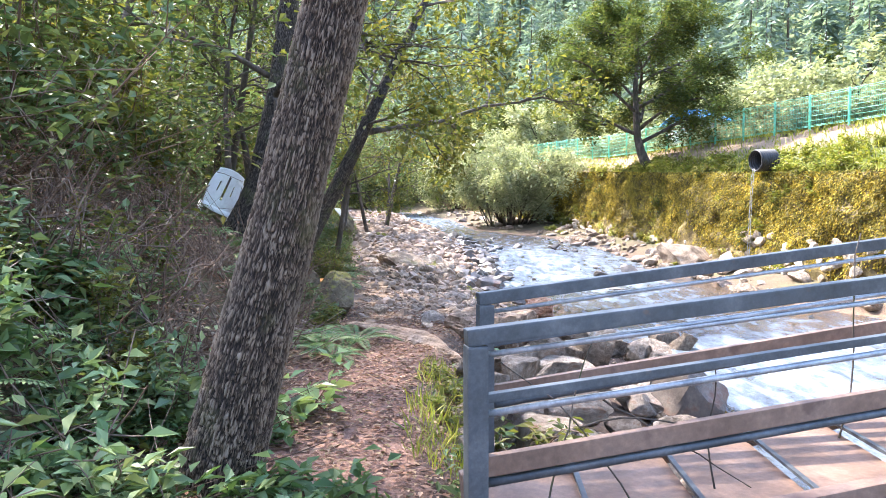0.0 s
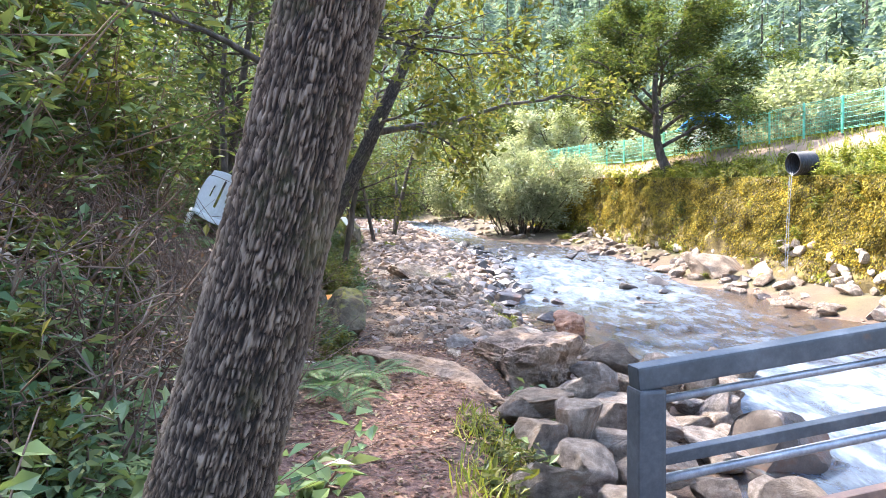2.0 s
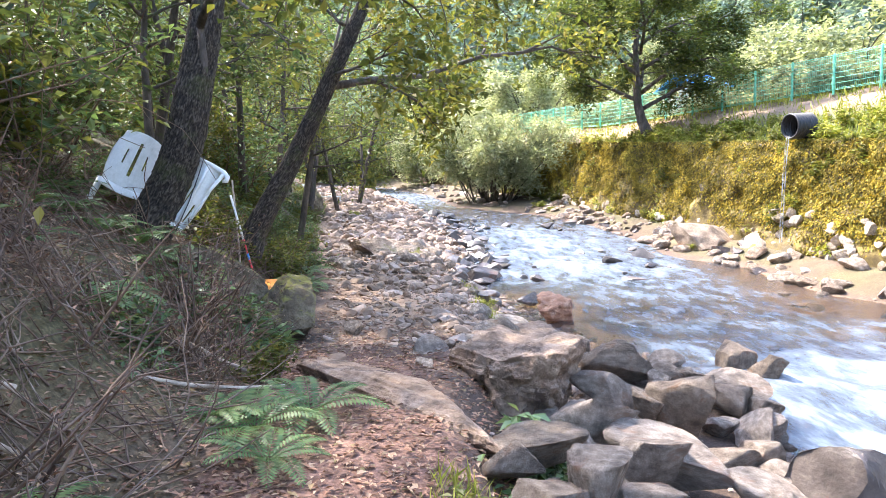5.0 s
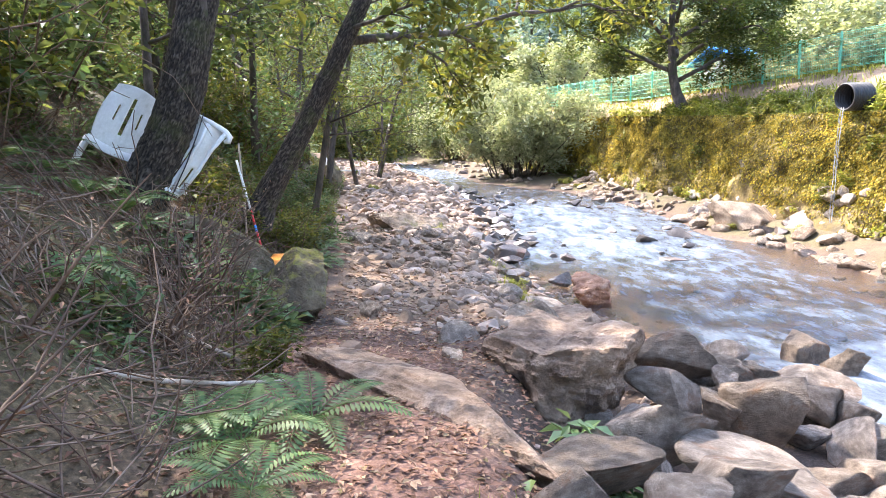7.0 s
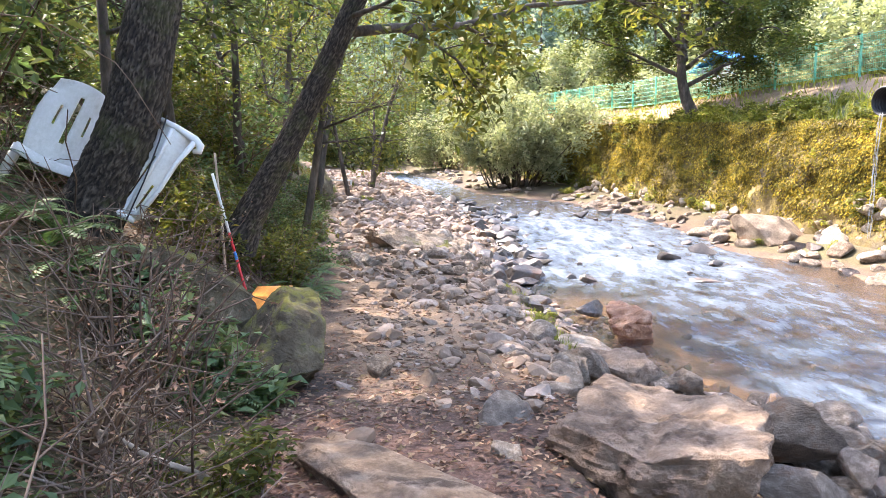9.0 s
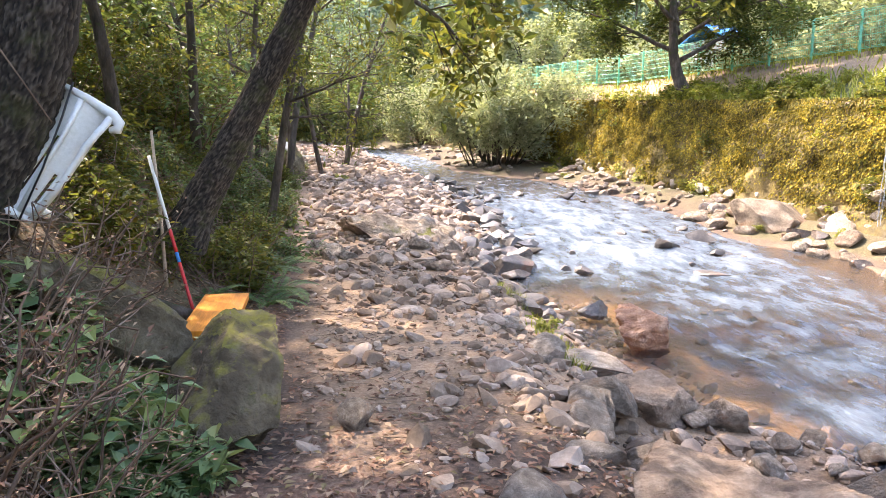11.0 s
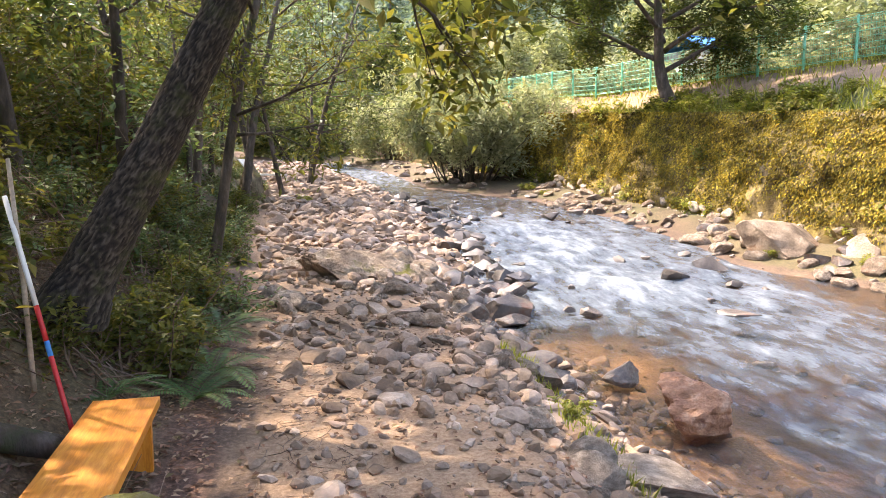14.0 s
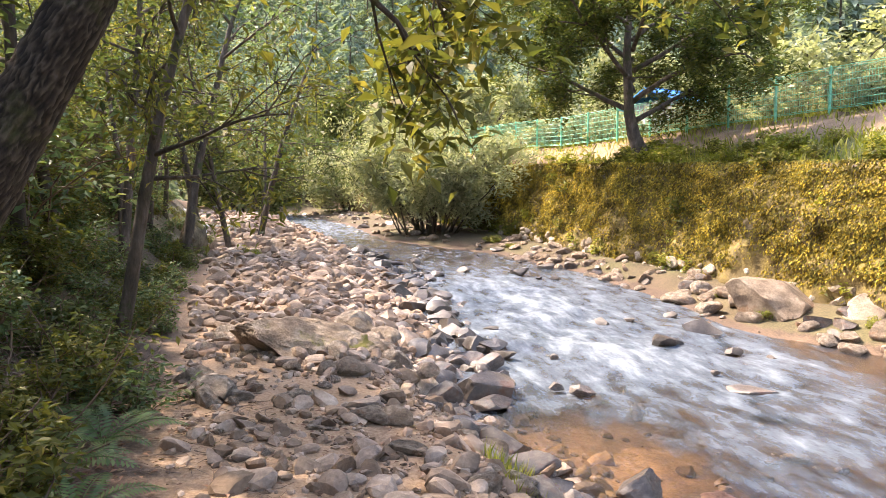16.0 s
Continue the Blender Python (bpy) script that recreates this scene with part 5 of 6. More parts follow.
def build_poles():
    p = holder("striped_pole", "thin measuring pole striped red, white and blue against the slope", "pole")
    a, b = np.array((-2.33, 11.7, 0.25)), np.array((-2.75, 12.0, 1.55))
    cuts = [(0, 0.36, M_RED), (0.36, 0.42, M_BLUE), (0.42, 0.56, M_RED), (0.56, 1.0, M_WHITE)]
    for s, e, m in cuts:
        part("band", np_mesh("band", *tube(np.linspace(a + (b - a) * s, a + (b - a) * e, 4), [0.014] * 4, 8), m, True), p)
    lg = np.array([(-2.30, 11.45, 0.36), (-2.7, 11.25, 0.55), (-3.1, 11.05, 0.85), (-3.5, 10.9, 1.15)])
    tagged(new("fallen_log", np_mesh("fallen_log", *tube(lg, [0.06, 0.075, 0.085, 0.09], 12), M_BARK2, True)), "fallen mossy log on the slope beside the bench", "log")
    cut = np.array([(-2.75, 4.95, 0.0), (-2.62, 4.85, 0.0), (-2.48, 4.74, 0.0)])
    cut[:, 2] = ground_z(cut[:, 0], cut[:, 1]) + 0.09
    tagged(new("cut_log", np_mesh("cut_log", *tube(cut, [0.10, 0.115, 0.105], 14), M_LOG, True)), "short brown cut log lying among the undergrowth", "log")
    for ends in (((-3.75, 8.9, 1.9), (-3.25, 9.0, 2.16), (-2.9, 9.05, 2.08), (-2.68, 9.1, 1.98)), ((-3.6, 8.9, 1.95), (-3.1, 9.0, 2.40), (-2.7, 9.0, 2.36), (-2.3, 9.05, 2.12), (-2.1, 9.2, 1.7))):
        t = np.linspace(0, len(ends) - 1, 16)
        E = np.array(ends)
        C = np.stack([np.interp(t, np.arange(len(ends)), E[:, a]) for a in range(3)], -1)
        C[0, 2] = float(ground_z(C[0, 0], C[0, 1])[0])
        tagged(new("bare_vine", np_mesh("bare_vine", *tube(C, np.linspace(0.006, 0.003, 16), 6), M_TWIG, True)), "bare pale vine arching out from the slope", "vine", "bare vines")
    q = holder("pale_stake", "bare pale wooden stake leaning on the slope", "stake")
    part("shaft", np_mesh("shaft", *tube([(-2.62, 11.9, 0.5), (-2.66, 11.95, 1.1), (-2.72, 12.0, 1.75)], [0.015, 0.014, 0.011], 7), M_LOG, True), q)


build_bridge()
build_vines()
build_chairs()
build_bench()
build_poles()


# ---- rocks ----
def boulder(name, label, x, y, z, sx, sy, sz, seed, mat, turn=0, tip=(0, 0), cuts=16, level=4, rough=0.10, group="", boxy=1.0):
    V, F = rock_arrays(seed, level, cuts, rough, 1.0, boxy)
    me = np_mesh(name, V * np.array([sx, sy, sz]), F, mat, True, 24)
    ob = new(name, me)
    ob.matrix_basis = pose(x, y, z, tip[0], tip[1], turn)
    return tagged(ob, label, "rock", group)


def ledge_boulder():
    """A broad flat-topped block: a five-sided top, broken edges, and a side that falls back under it."""
    corners = [(0.02, 8.47), (0.30, 7.97), (0.76, 7.86), (1.10, 8.62), (0.62, 9.36)]
    n, m = 180, 56
    C = np.array(corners)
    seg = np.linalg.norm(np.roll(C, -1, 0) - C, axis=1)
    s = np.concatenate([[0], np.cumsum(seg)])
    u = np.linspace(0, s[-1], n, endpoint=False)
    D = np.vstack([C, C[:1]])
    ring = np.stack([np.interp(u, s, D[:, k]) for k in (0, 1)], -1)
    for _ in range(5):
        ring = (np.roll(ring, 1, 0) + 2 * ring + np.roll(ring, -1, 0)) / 4
    mid = C.mean(0)
    rows = []
    for j in range(m):
        f = j / (m - 1)
        if f < 0.45:
            g, z = f / 0.45, 0.0
        else:
            h = (f - 0.45) / 0.55
            g, z = 1.0 + 0.04 * math.sin(h * 9) - 0.36 * h * h, -0.62 * h
        p = mid + (ring - mid) * max(g, 0.002)
        rows.append(np.stack([p[:, 0], p[:, 1], np.full(n, z)], -1))
    V = np.array(rows).reshape(-1, 3)
    big = fbm(V * 3.0, 401, 4)[:, None] - 0.5
    fine = fbm(V * 11.0, 402, 4)[:, None] - 0.5
    step = np.floor(fbm(V * np.array([2.2, 2.2, 6.0]), 403, 3) * 9)[:, None] / 9 - 0.5
    out = V - np.array([mid[0], mid[1], -0.2])
    out /= np.linalg.norm(out, axis=1)[:, None] + 1e-6
    side = smooth((np.repeat(np.arange(m), n) / (m - 1) - 0.40) / 0.08)[:, None]
    V = V + out * side * (0.34 * big + 0.30 * step) + np.array([0, 0, 1.0]) * (0.16 * big + 0.07 * step) * (1 - 0.6 * side) + out * 0.10 * fine
    V[:, 2] += 0.31 + 0.05 * (V[:, 1] - mid[1]) * -1 + 0.02 * (V[:, 0] - mid[0])
    i, j = np.meshgrid(np.arange(m - 1), np.arange(n), indexing="ij")
    k = (j + 1) % n
    F = np.stack([i * n + j, (i + 1) * n + j, (i + 1) * n + k, i * n + k], -1).reshape(-1, 4)
    ob = new("ledge_boulder", np_mesh("ledge_boulder", V, F, M_TANROCK, True, 32))
    tagged(ob, "large flat-topped tan ledge boulder with a dark undercut face", "rock")


def build_boulders():
    ledge_boulder()
    boulder("sloping_slab", "long low slab of worn bedrock across the path", -0.36, 7.65, 0.03, 0.34, 1.36, 0.22, 402, M_TANROCK, 43, (2, 7), 9, 5, 0.13, "", 0.75)
    boulder("mossy_rock", "mossy grey rock on the slope in front of the bench", -1.56, 9.82, 0.34, 0.37, 0.44, 0.50, 403, M_MOSSROCK, 10, (0, 20), 12, 5, 0.22, "", 0.75)
    boulder("mossy_rock", "long mossy rock running up the slope beside the bench", -2.18, 9.98, 0.62, 0.66, 0.30, 0.24, 413, M_MOSSROCK, 6, (0, 36), 12, 5, 0.22, "", 0.8)
    boulder("red_boulder", "reddish brown boulder standing in the clear shallows", 1.80, 13.25, -0.18, 0.37, 0.34, 0.38, 414, M_REDROCK, 10, (0, 8), 9, 5, 0.34)
    boulder("shore_boulder", "tan boulder half in the shallow pool", 1.20, 11.25, -0.30, 0.40, 0.38, 0.33, 405, M_TANROCK, 40, (0, 0), 14, 5, 0.2)
    boulder("dark_boulder", "dark rounded wet boulder at the stream edge", 1.05, 16.9, -0.16, 0.42, 0.34, 0.30, 406, M_WETROCK, 15)
    boulder("wall_boulder", "big grey boulder at the foot of the retaining wall", 7.25, 20.6, 0.1, 1.15, 0.95, 0.62, 407, M_ROCK, 30, (0, 0), 22)
    boulder("wall_boulder", "grey boulder at the foot of the retaining wall", 8.1, 19.4, 0.05, 0.6, 0.6, 0.5, 408, M_ROCK, 70)
    boulder("flat_mossy_boulder", "flat gravel-bar boulder patched with yellow moss", -1.05, 17.1, 0.32, 0.86, 0.72, 0.32, 409, M_BARROCK, -15, (-6, 8), 9, 5, 0.2, "", 0.75)
    boulder("far_mossy_rock", "tall moss-covered rock on the wooded bank", -4.1, 27.5, 1.0, 0.46, 0.6, 1.0, 410, M_MOSSROCK, 10)
    boulder("rapids_stone", "dark flat stone breaking the surface of the stream", 4.1, 16.7, -0.27, 0.30, 0.18, 0.10, 411, M_WETROCK, -10)
    boulder("mid_boulder", "brown boulder amid the white water", 2.45, 6.95, -0.36, 0.42, 0.36, 0.34, 412, M_WETROCK, 30)
    # angular blocks heaped along the near bank
    beside_ledge = [(1.32, 8.45, -0.12, 0.36, 0.28, 0.2, 5), (1.55, 8.2, -0.16, 0.15, 0.2, 0.16, 30), (0.98, 7.7, -0.1, 0.34, 0.27, 0.24, 20), (1.75, 8.1, -0.16, 0.3, 0.34, 0.28, 60), (2.4, 8.6, -0.22, 0.19, 0.32, 0.2, 25), (2.72, 9.1, -0.26, 0.4, 0.22, 0.18, -35), (3.25, 10.4, -0.3, 0.28, 0.22, 0.26, 10), (2.35, 9.95, -0.26, 0.2, 0.16, 0.15, 0), (1.95, 9.1, -0.2, 0.17, 0.16, 0.15, 40), (1.62, 9.35, -0.12, 0.36, 0.4, 0.26, 50), (1.42, 7.25, -0.22, 0.5, 0.22, 0.22, -38), (1.18, 7.05, -0.12, 0.3, 0.24, 0.2, 15)]
    below_ledge = [(0.45, 6.98, -0.02, 0.34, 0.24, 0.16, -10), (1.95, 7.5, -0.34, 0.3, 0.24, 0.16, 0), (2.5, 8.1, -0.36, 0.14, 0.14, 0.12, 0), (0.72, 8.0, -0.18, 0.18, 0.16, 0.14, 70), (-0.16, 8.95, 0.12, 0.19, 0.17, 0.16, 30), (-0.24, 8.45, 0.14, 0.12, 0.1, 0.1, 80), (0.78, 7.1, -0.1, 0.17, 0.2, 0.15, 10), (2.32, 9.3, -0.26, 0.14, 0.15, 0.13, 15), (3.45, 10.0, -0.36, 0.2, 0.18, 0.16, 0), (0.68, 6.45, -0.06, 0.24, 0.22, 0.3, 35), (1.1, 6.6, -0.2, 0.32, 0.2, 0.17, 10), (1.32, 6.2, -0.2, 0.2, 0.2, 0.18, 50)]
    near_heap = [(1.08, 5.95, -0.18, 0.32, 0.24, 0.16, 0), (0.68, 5.85, -0.1, 0.26, 0.24, 0.16, 75), (0.42, 6.2, 0.0, 0.25, 0.24, 0.18, 20), (0.28, 6.6, 0.06, 0.24, 0.18, 0.14, 60), (1.95, 6.95, -0.38, 0.32, 0.24, 0.16, -20), (1.1, 6.25, -0.16, 0.2, 0.16, 0.14, 0), (2.6, 8.5, -0.34, 0.18, 0.2, 0.18, 0), (0.28, 9.6, 0.06, 0.24, 0.2, 0.16, 15), (0.05, 10.4, 0.06, 0.17, 0.14, 0.12, 0), (0.42, 10.2, 0.02, 0.26, 0.2, 0.13, 70), (-0.95, 9.95, 0.16, 0.11, 0.12, 0.1, 20), (-0.05, 11.4, 0.06, 0.22, 0.14, 0.1, 0)]
    bridge_heap = [(0.75, 10.9, -0.1, 0.34, 0.24, 0.18, 30), (1.0, 12.0, -0.24, 0.36, 0.2, 0.14, -20), (0.3, 5.2, 0.0, 0.3, 0.26, 0.2, 10), (0.75, 5.1, -0.2, 0.32, 0.3, 0.24, 50), (1.2, 4.9, -0.35, 0.36, 0.3, 0.22, 0), (1.7, 5.3, -0.42, 0.3, 0.26, 0.2, 20), (0.85, 4.3, -0.3, 0.3, 0.3, 0.22, 70), (2.1, 5.9, -0.45, 0.3, 0.25, 0.2, 0), (1.6, 6.1, -0.38, 0.26, 0.22, 0.18, 60)]
    spots = beside_ledge + below_ledge + near_heap + bridge_heap
    # single stones that stand out on the gravel bar and in the water
    dry_bar = [(-0.39, 14.86, 0.12, 0.34, 0.1), (-0.15, 14.05, 0.12, 0.19, 0.11), (-1.11, 15.03, 0.12, 0.17, 0.09), (-0.75, 14.62, 0.12, 0.16, 0.08), (-0.03, 16.79, 0.12, 0.18, 0.12), (0.32, 16.65, 0.12, 0.14, 0.1), (-1.07, 19.26, 0.21, 0.3, 0.21), (-0.55, 17.8, 0.12, 0.26, 0.13), (-2.53, 17.71, 0.12, 0.21, 0.13), (-1.15, 14.52, 0.12, 0.17, 0.07), (-1.28, 14.02, 0.12, 0.1, 0.07), (-1.04, 25.41, 0.4, 0.39, 0.17), (-1.74, 21.77, 0.31, 0.36, 0.14)]
    wet_edge = [(1.12, 17.18, -0.22, 0.37, 0.19), (0.97, 16.45, -0.22, 0.26, 0.09), (0.63, 15.56, -0.22, 0.2, 0.09), (0.86, 14.71, -0.22, 0.24, 0.09), (1.51, 14.17, -0.22, 0.23, 0.11), (1.86, 22.75, -0.08, 0.36, 0.17), (1.66, 23.93, -0.04, 0.51, 0.22), (1.31, 27.3, 0.03, 0.63, 0.22), (0.69, 32.81, 0.1, 0.96, 0.2), (2.09, 16.87, -0.22, 0.16, 0.08), (1.86, 17.08, -0.22, 0.11, 0.06)]
    rng = np.random.default_rng(420)
    meshes = [np_mesh("bank_stone", *rock_arrays(430 + k, 4, 15, 0.17), M_ROCK, True, 30) for k in range(9)]
    for k, (x, y, z, sx, sy, sz, turn) in enumerate(spots):
        ob = new("bank_stone", meshes[k % 9])
        ob.matrix_basis = pose(x, y, z, rng.uniform(-12, 12), rng.uniform(-12, 12), turn) @ Matrix.Diagonal((sx, sy, sz, 1))
        tagged(ob, "angular grey-tan stone heaped along the stream bank", "rock", "stones along the bank")
    damp = [np_mesh("wet_stone", *rock_arrays(440 + k, 4, 12, 0.12), M_WETROCK, True, 30) for k in range(4)]
    for rows, kinds, name, label in ((dry_bar, meshes, "bar_stone", "pale tan angular stone lying on the gravel bar"), (wet_edge, damp, "wet_stone", "dark wet stone standing in the shallow water")):
        for k, (x, y, z, w, h) in enumerate(rows):
            ob = new(name, kinds[k % len(kinds)])
            ob.matrix_basis = pose(x, y, z, rng.uniform(-10, 10), rng.uniform(-10, 10), rng.uniform(-25, 25)) @ Matrix.Diagonal((w, w * 0.75, h, 1))
            tagged(ob, label, "rock", "stones of the gravel bar")


def in_view_bar(n, rng, y0, y1):
    y = rng.uniform(y0, y1, n)
    x = path_l(y) + 0.25 + (river_l(y) + 0.7 - path_l(y)) * rng.uniform(0, 1, n) ** 0.8
    return x, y


def build_heap():
    """Smaller stones wedged between the blocks of the near bank."""
    rng = np.random.default_rng(445)
    meshes = [np_mesh("wedged_stone", *rock_arrays(446 + k, 3, 11, 0.12), M_ROCK, True, 28) for k in range(6)]
    for k in range(95):
        y = rng.uniform(4.2, 11.2)
        x = float(path_r(y)) + 0.35 + (float(river_l(y)) + 0.35 - float(path_r(y))) * rng.uniform(0, 1)
        if 7.7 < y < 9.5 and x < 1.25:
            continue
        s = 0.06 + 0.13 * rng.uniform() ** 1.6
        ob = new("wedged_stone", meshes[k % 6])
        ob.matrix_basis = pose(x, y, float(ground_z(x, y)[0]) + s * 0.45 + 0.03, rng.uniform(-30, 30), rng.uniform(-30, 30), rng.uniform(0, 360)) @ Matrix.Diagonal((s * 1.4, s, s * 0.75, 1))
        tagged(ob, "small tan stone wedged among the bank stones", "rock", "stones along the bank")


def V_turn(V, rng):
    return V @ np.array(Euler((rng.normal(0, 0.4), rng.normal(0, 0.4), rng.uniform(0, 6.28))).to_matrix()).T


def build_gravel():
    rng = np.random.default_rng(450)
    dry = [np_mesh("cobble", *rock_arrays(460 + k, 3, 10, 0.08), M_ROCK, True, 26) for k in range(8)]
    wet = [np_mesh("cobble", *rock_arrays(480 + k, 3, 8, 0.06), M_WETROCK, True, 30) for k in range(5)]
    far_base = [rock_arrays(490 + k, 2, 9, 0.08) for k in range(4)]
    far_wet, far_dry = [], []
    x, y = in_view_bar(470, rng, 11.2, 30)
    x2 = np.concatenate([x, river_l(np.linspace(13, 33, 130)) + rng.uniform(-0.5, 0.8, 130), rng.uniform(1.5, 5.5, 30)])
    y2 = np.concatenate([y, np.linspace(13, 33, 130), rng.uniform(17, 32, 30)])
    z2 = ground_z(x2, y2)
    z2 = np.where((x2 > river_l(y2) + 0.2) & (y2 > 17.5), np.maximum(z2, water_z(y2) + 0.0), z2)
    for k in range(len(x2)):
        near_water = x2[k] > river_l(y2[k]) - 0.35
        s = (0.055 + 0.18 * rng.uniform() ** 2.6) * (1.15 if y2[k] > 15 else 0.85)
        if x2[k] > river_l(y2[k]) + 0.25 and y2[k] < 16.5:
            continue
        if x2[k] < path_r(y2[k]) + 0.1 and y2[k] < 14.5 and rng.uniform() < 0.85:
            continue
        me = wet[k % 5] if near_water else dry[k % 8]
        m = pose(x2[k], y2[k], z2[k] + s * 0.12, rng.uniform(-15, 15), rng.uniform(-15, 15), rng.uniform(0, 360)) @ Matrix.Diagonal((s * rng.uniform(0.9, 1.5), s, s * rng.uniform(0.5, 0.9), 1))
        if y2[k] > 18.5:
            V, F = far_base[k % 4]
            (far_wet if near_water else far_dry).append(((V @ np.array(m.to_3x3()).T) + np.array(m.translation), F))
            continue
        ob = new("cobble", me)
        ob.matrix_basis = m
        tagged(ob, "dark wet cobble at the water's edge" if near_water else "grey-tan rounded cobble on the gravel bar", "rock", "cobbles of the gravel bar")
    tagged(new("far_wet_cobbles", np_mesh("far_wet_cobbles", *joined(far_wet), M_WETGRAVEL, True, 28)), "dark wet cobbles further along the water's edge", "gravel", kind="stuff")
    tagged(new("far_cobbles", np_mesh("far_cobbles", *joined(far_dry), M_PEBBLE, True, 28)), "brown cobbles heaped further up the gravel bar", "gravel", kind="stuff")
    # stones of the far bank's foot and of the bar under the bush
    xs, ys = [], []
    for k in range(110):
        yy = rng.uniform(13, 33)
        xs.append(float(river_r(yy)) + (float(wall_x(yy)) - float(river_r(yy))) * rng.uniform(-0.1, 1.0)), ys.append(yy)
    for k in range(70):
        yy = rng.uniform(34, 58)
        xs.append(float(river_r(yy)) + rng.uniform(-0.3, 3.0)), ys.append(yy)
    z3 = ground_z(np.array(xs), np.array(ys))
    for k in range(len(xs)):
        s = rng.uniform(0.08, 0.26)
        ob = new("shore_stone", (wet if rng.uniform() < 0.25 else dry)[k % 5])
        ob.matrix_basis = pose(xs[k], ys[k], z3[k] + s * 0.15, rng.uniform(-20, 20), rng.uniform(-20, 20), rng.uniform(0, 360)) @ Matrix.Diagonal((s * 1.3, s, s * 0.7, 1))
        tagged(ob, "pale tumbled stone along the far shore", "rock", "stones of the far shore")
    # fine gravel, past counting
    base = [rock_arrays(500 + k, 1 if k < 8 else 2, 7, 0.10) for k in range(12)]
    n = 13500
    x, y = in_view_bar(n, rng, 7.2, 32)
    keep = (rng.uniform(0, 1, n) < smooth((y - 8.0) / 3.0) + 0.15) & (rng.uniform(0, 1, n) < 0.25 + 0.75 * smooth((fbm(p3(x * 0.7, y * 0.7), 77, 3) - 0.36) / 0.2))
    x, y = x[keep], y[keep]
    ny = rng.uniform(9.3, 18, 7000)
    nx = path_l(ny) + 0.2 + (river_l(ny) + 0.3 - path_l(ny)) * rng.uniform(0, 1, 7000)
    near = rng.uniform(0, 1, 7000) < 0.2 + 0.8 * smooth((fbm(p3(nx * 1.1, ny * 1.1), 78, 3) - 0.42) / 0.15)
    fine = np.concatenate([np.zeros(len(x), bool), np.ones(int(near.sum()), bool)])
    x, y = np.concatenate([x, nx[near]]), np.concatenate([y, ny[near]])
    on_path = (x < path_r(y) - 0.1) & (y < 15.5) & (rng.uniform(0, 1, len(x)) < 0.5)
    fine = fine[~on_path]
    x, y = x[~on_path], y[~on_path]
    extra = int(fine.sum())
    bx, by = rng.uniform(1.2, 7.5, 500), rng.uniform(10, 30, 500)
    x, y = np.concatenate([x, bx]), np.concatenate([y, by])
    z = ground_z(x, y)
    pieces = []
    for k in range(len(x)):
        s = 0.014 + 0.075 * rng.uniform() ** 3.0
        s *= 0.8 + 0.03 * y[k] if k < len(x) - 500 - extra or k >= len(x) - 500 else 0.6
        V, F = base[k % 8 if s < 0.05 else 8 + k % 4]
        turn = np.array(Euler((rng.normal(0, 0.4), rng.normal(0, 0.4), rng.uniform(0, 6.28))).to_matrix())
        W = (V * np.array([s * rng.uniform(1.0, 1.7), s, s * rng.uniform(0.5, 0.95)])) @ turn.T
        pieces.append((W + np.array([x[k], y[k], z[k] + s * 0.2]), F))
    fy = rng.uniform(27, 48, 1500)
    fx = path_l(fy) - 0.3 + (river_l(fy) + 0.6 - path_l(fy)) * rng.uniform(0, 1, 1500)
    fz = ground_z(fx, fy)
    for k in range(1500):
        s = 0.05 + 0.16 * rng.uniform() ** 2
        W = V_turn(base[k % 8][0] * np.array([s * 1.3, s, s * 0.8]), rng)
        pieces.append((W + np.array([fx[k], fy[k], fz[k] + s * 0.2]), base[k % 8][1]))
    tagged(new("gravel", np_mesh("gravel", *joined(pieces), M_PEBBLE)), "loose tan and grey gravel of the stream bar", "gravel", kind="stuff")


build_boulders()
build_heap()
build_gravel()


# ---- undergrowth ----
def fern(seed):
    f = holder("fern", "fresh green fern with arching fronds on the slope", "fern", group="ferns of the slope")
    rng = np.random.default_rng(seed)
    for k in range(8):
        a = k * 0.785 + rng.normal(0, 0.2)
        L = rng.uniform(0.38, 0.62)
        t = np.linspace(0, 1, 22)
        out, up = L * (t * 0.85), L * (0.75 * t - 0.62 * t * t)
        P = np.stack([out * math.cos(a), out * math.sin(a), up + 0.02], -1)
        side = np.array([-math.sin(a), math.cos(a), 0])
        pieces = [tube(P, np.linspace(0.004, 0.0015, 22), 4, False)]
        for i in range(2, 22):
            w = L * 0.24 * math.sin(min(1.0, t[i] * 1.6 + 0.12) * math.pi * 0.5) * (1 - t[i]) ** 0.6 + 0.006
            d = P[i] - P[i - 1]
            d /= np.linalg.norm(d)
            for s in (-1, 1):
                tip = P[i] + side * s * w + d * w * 0.35 - np.array([0, 0, 0.18 * w])
                h = d * L * 0.017
                pieces.append((np.array([P[i] - h, (P[i] + tip) / 2 - h * 1.2, tip, (P[i] + tip) / 2 + h * 1.2]), np.array([[0, 1, 2, 3]])))
        part("frond", np_mesh("frond", *joined(pieces), M_FERN), f)
    return f


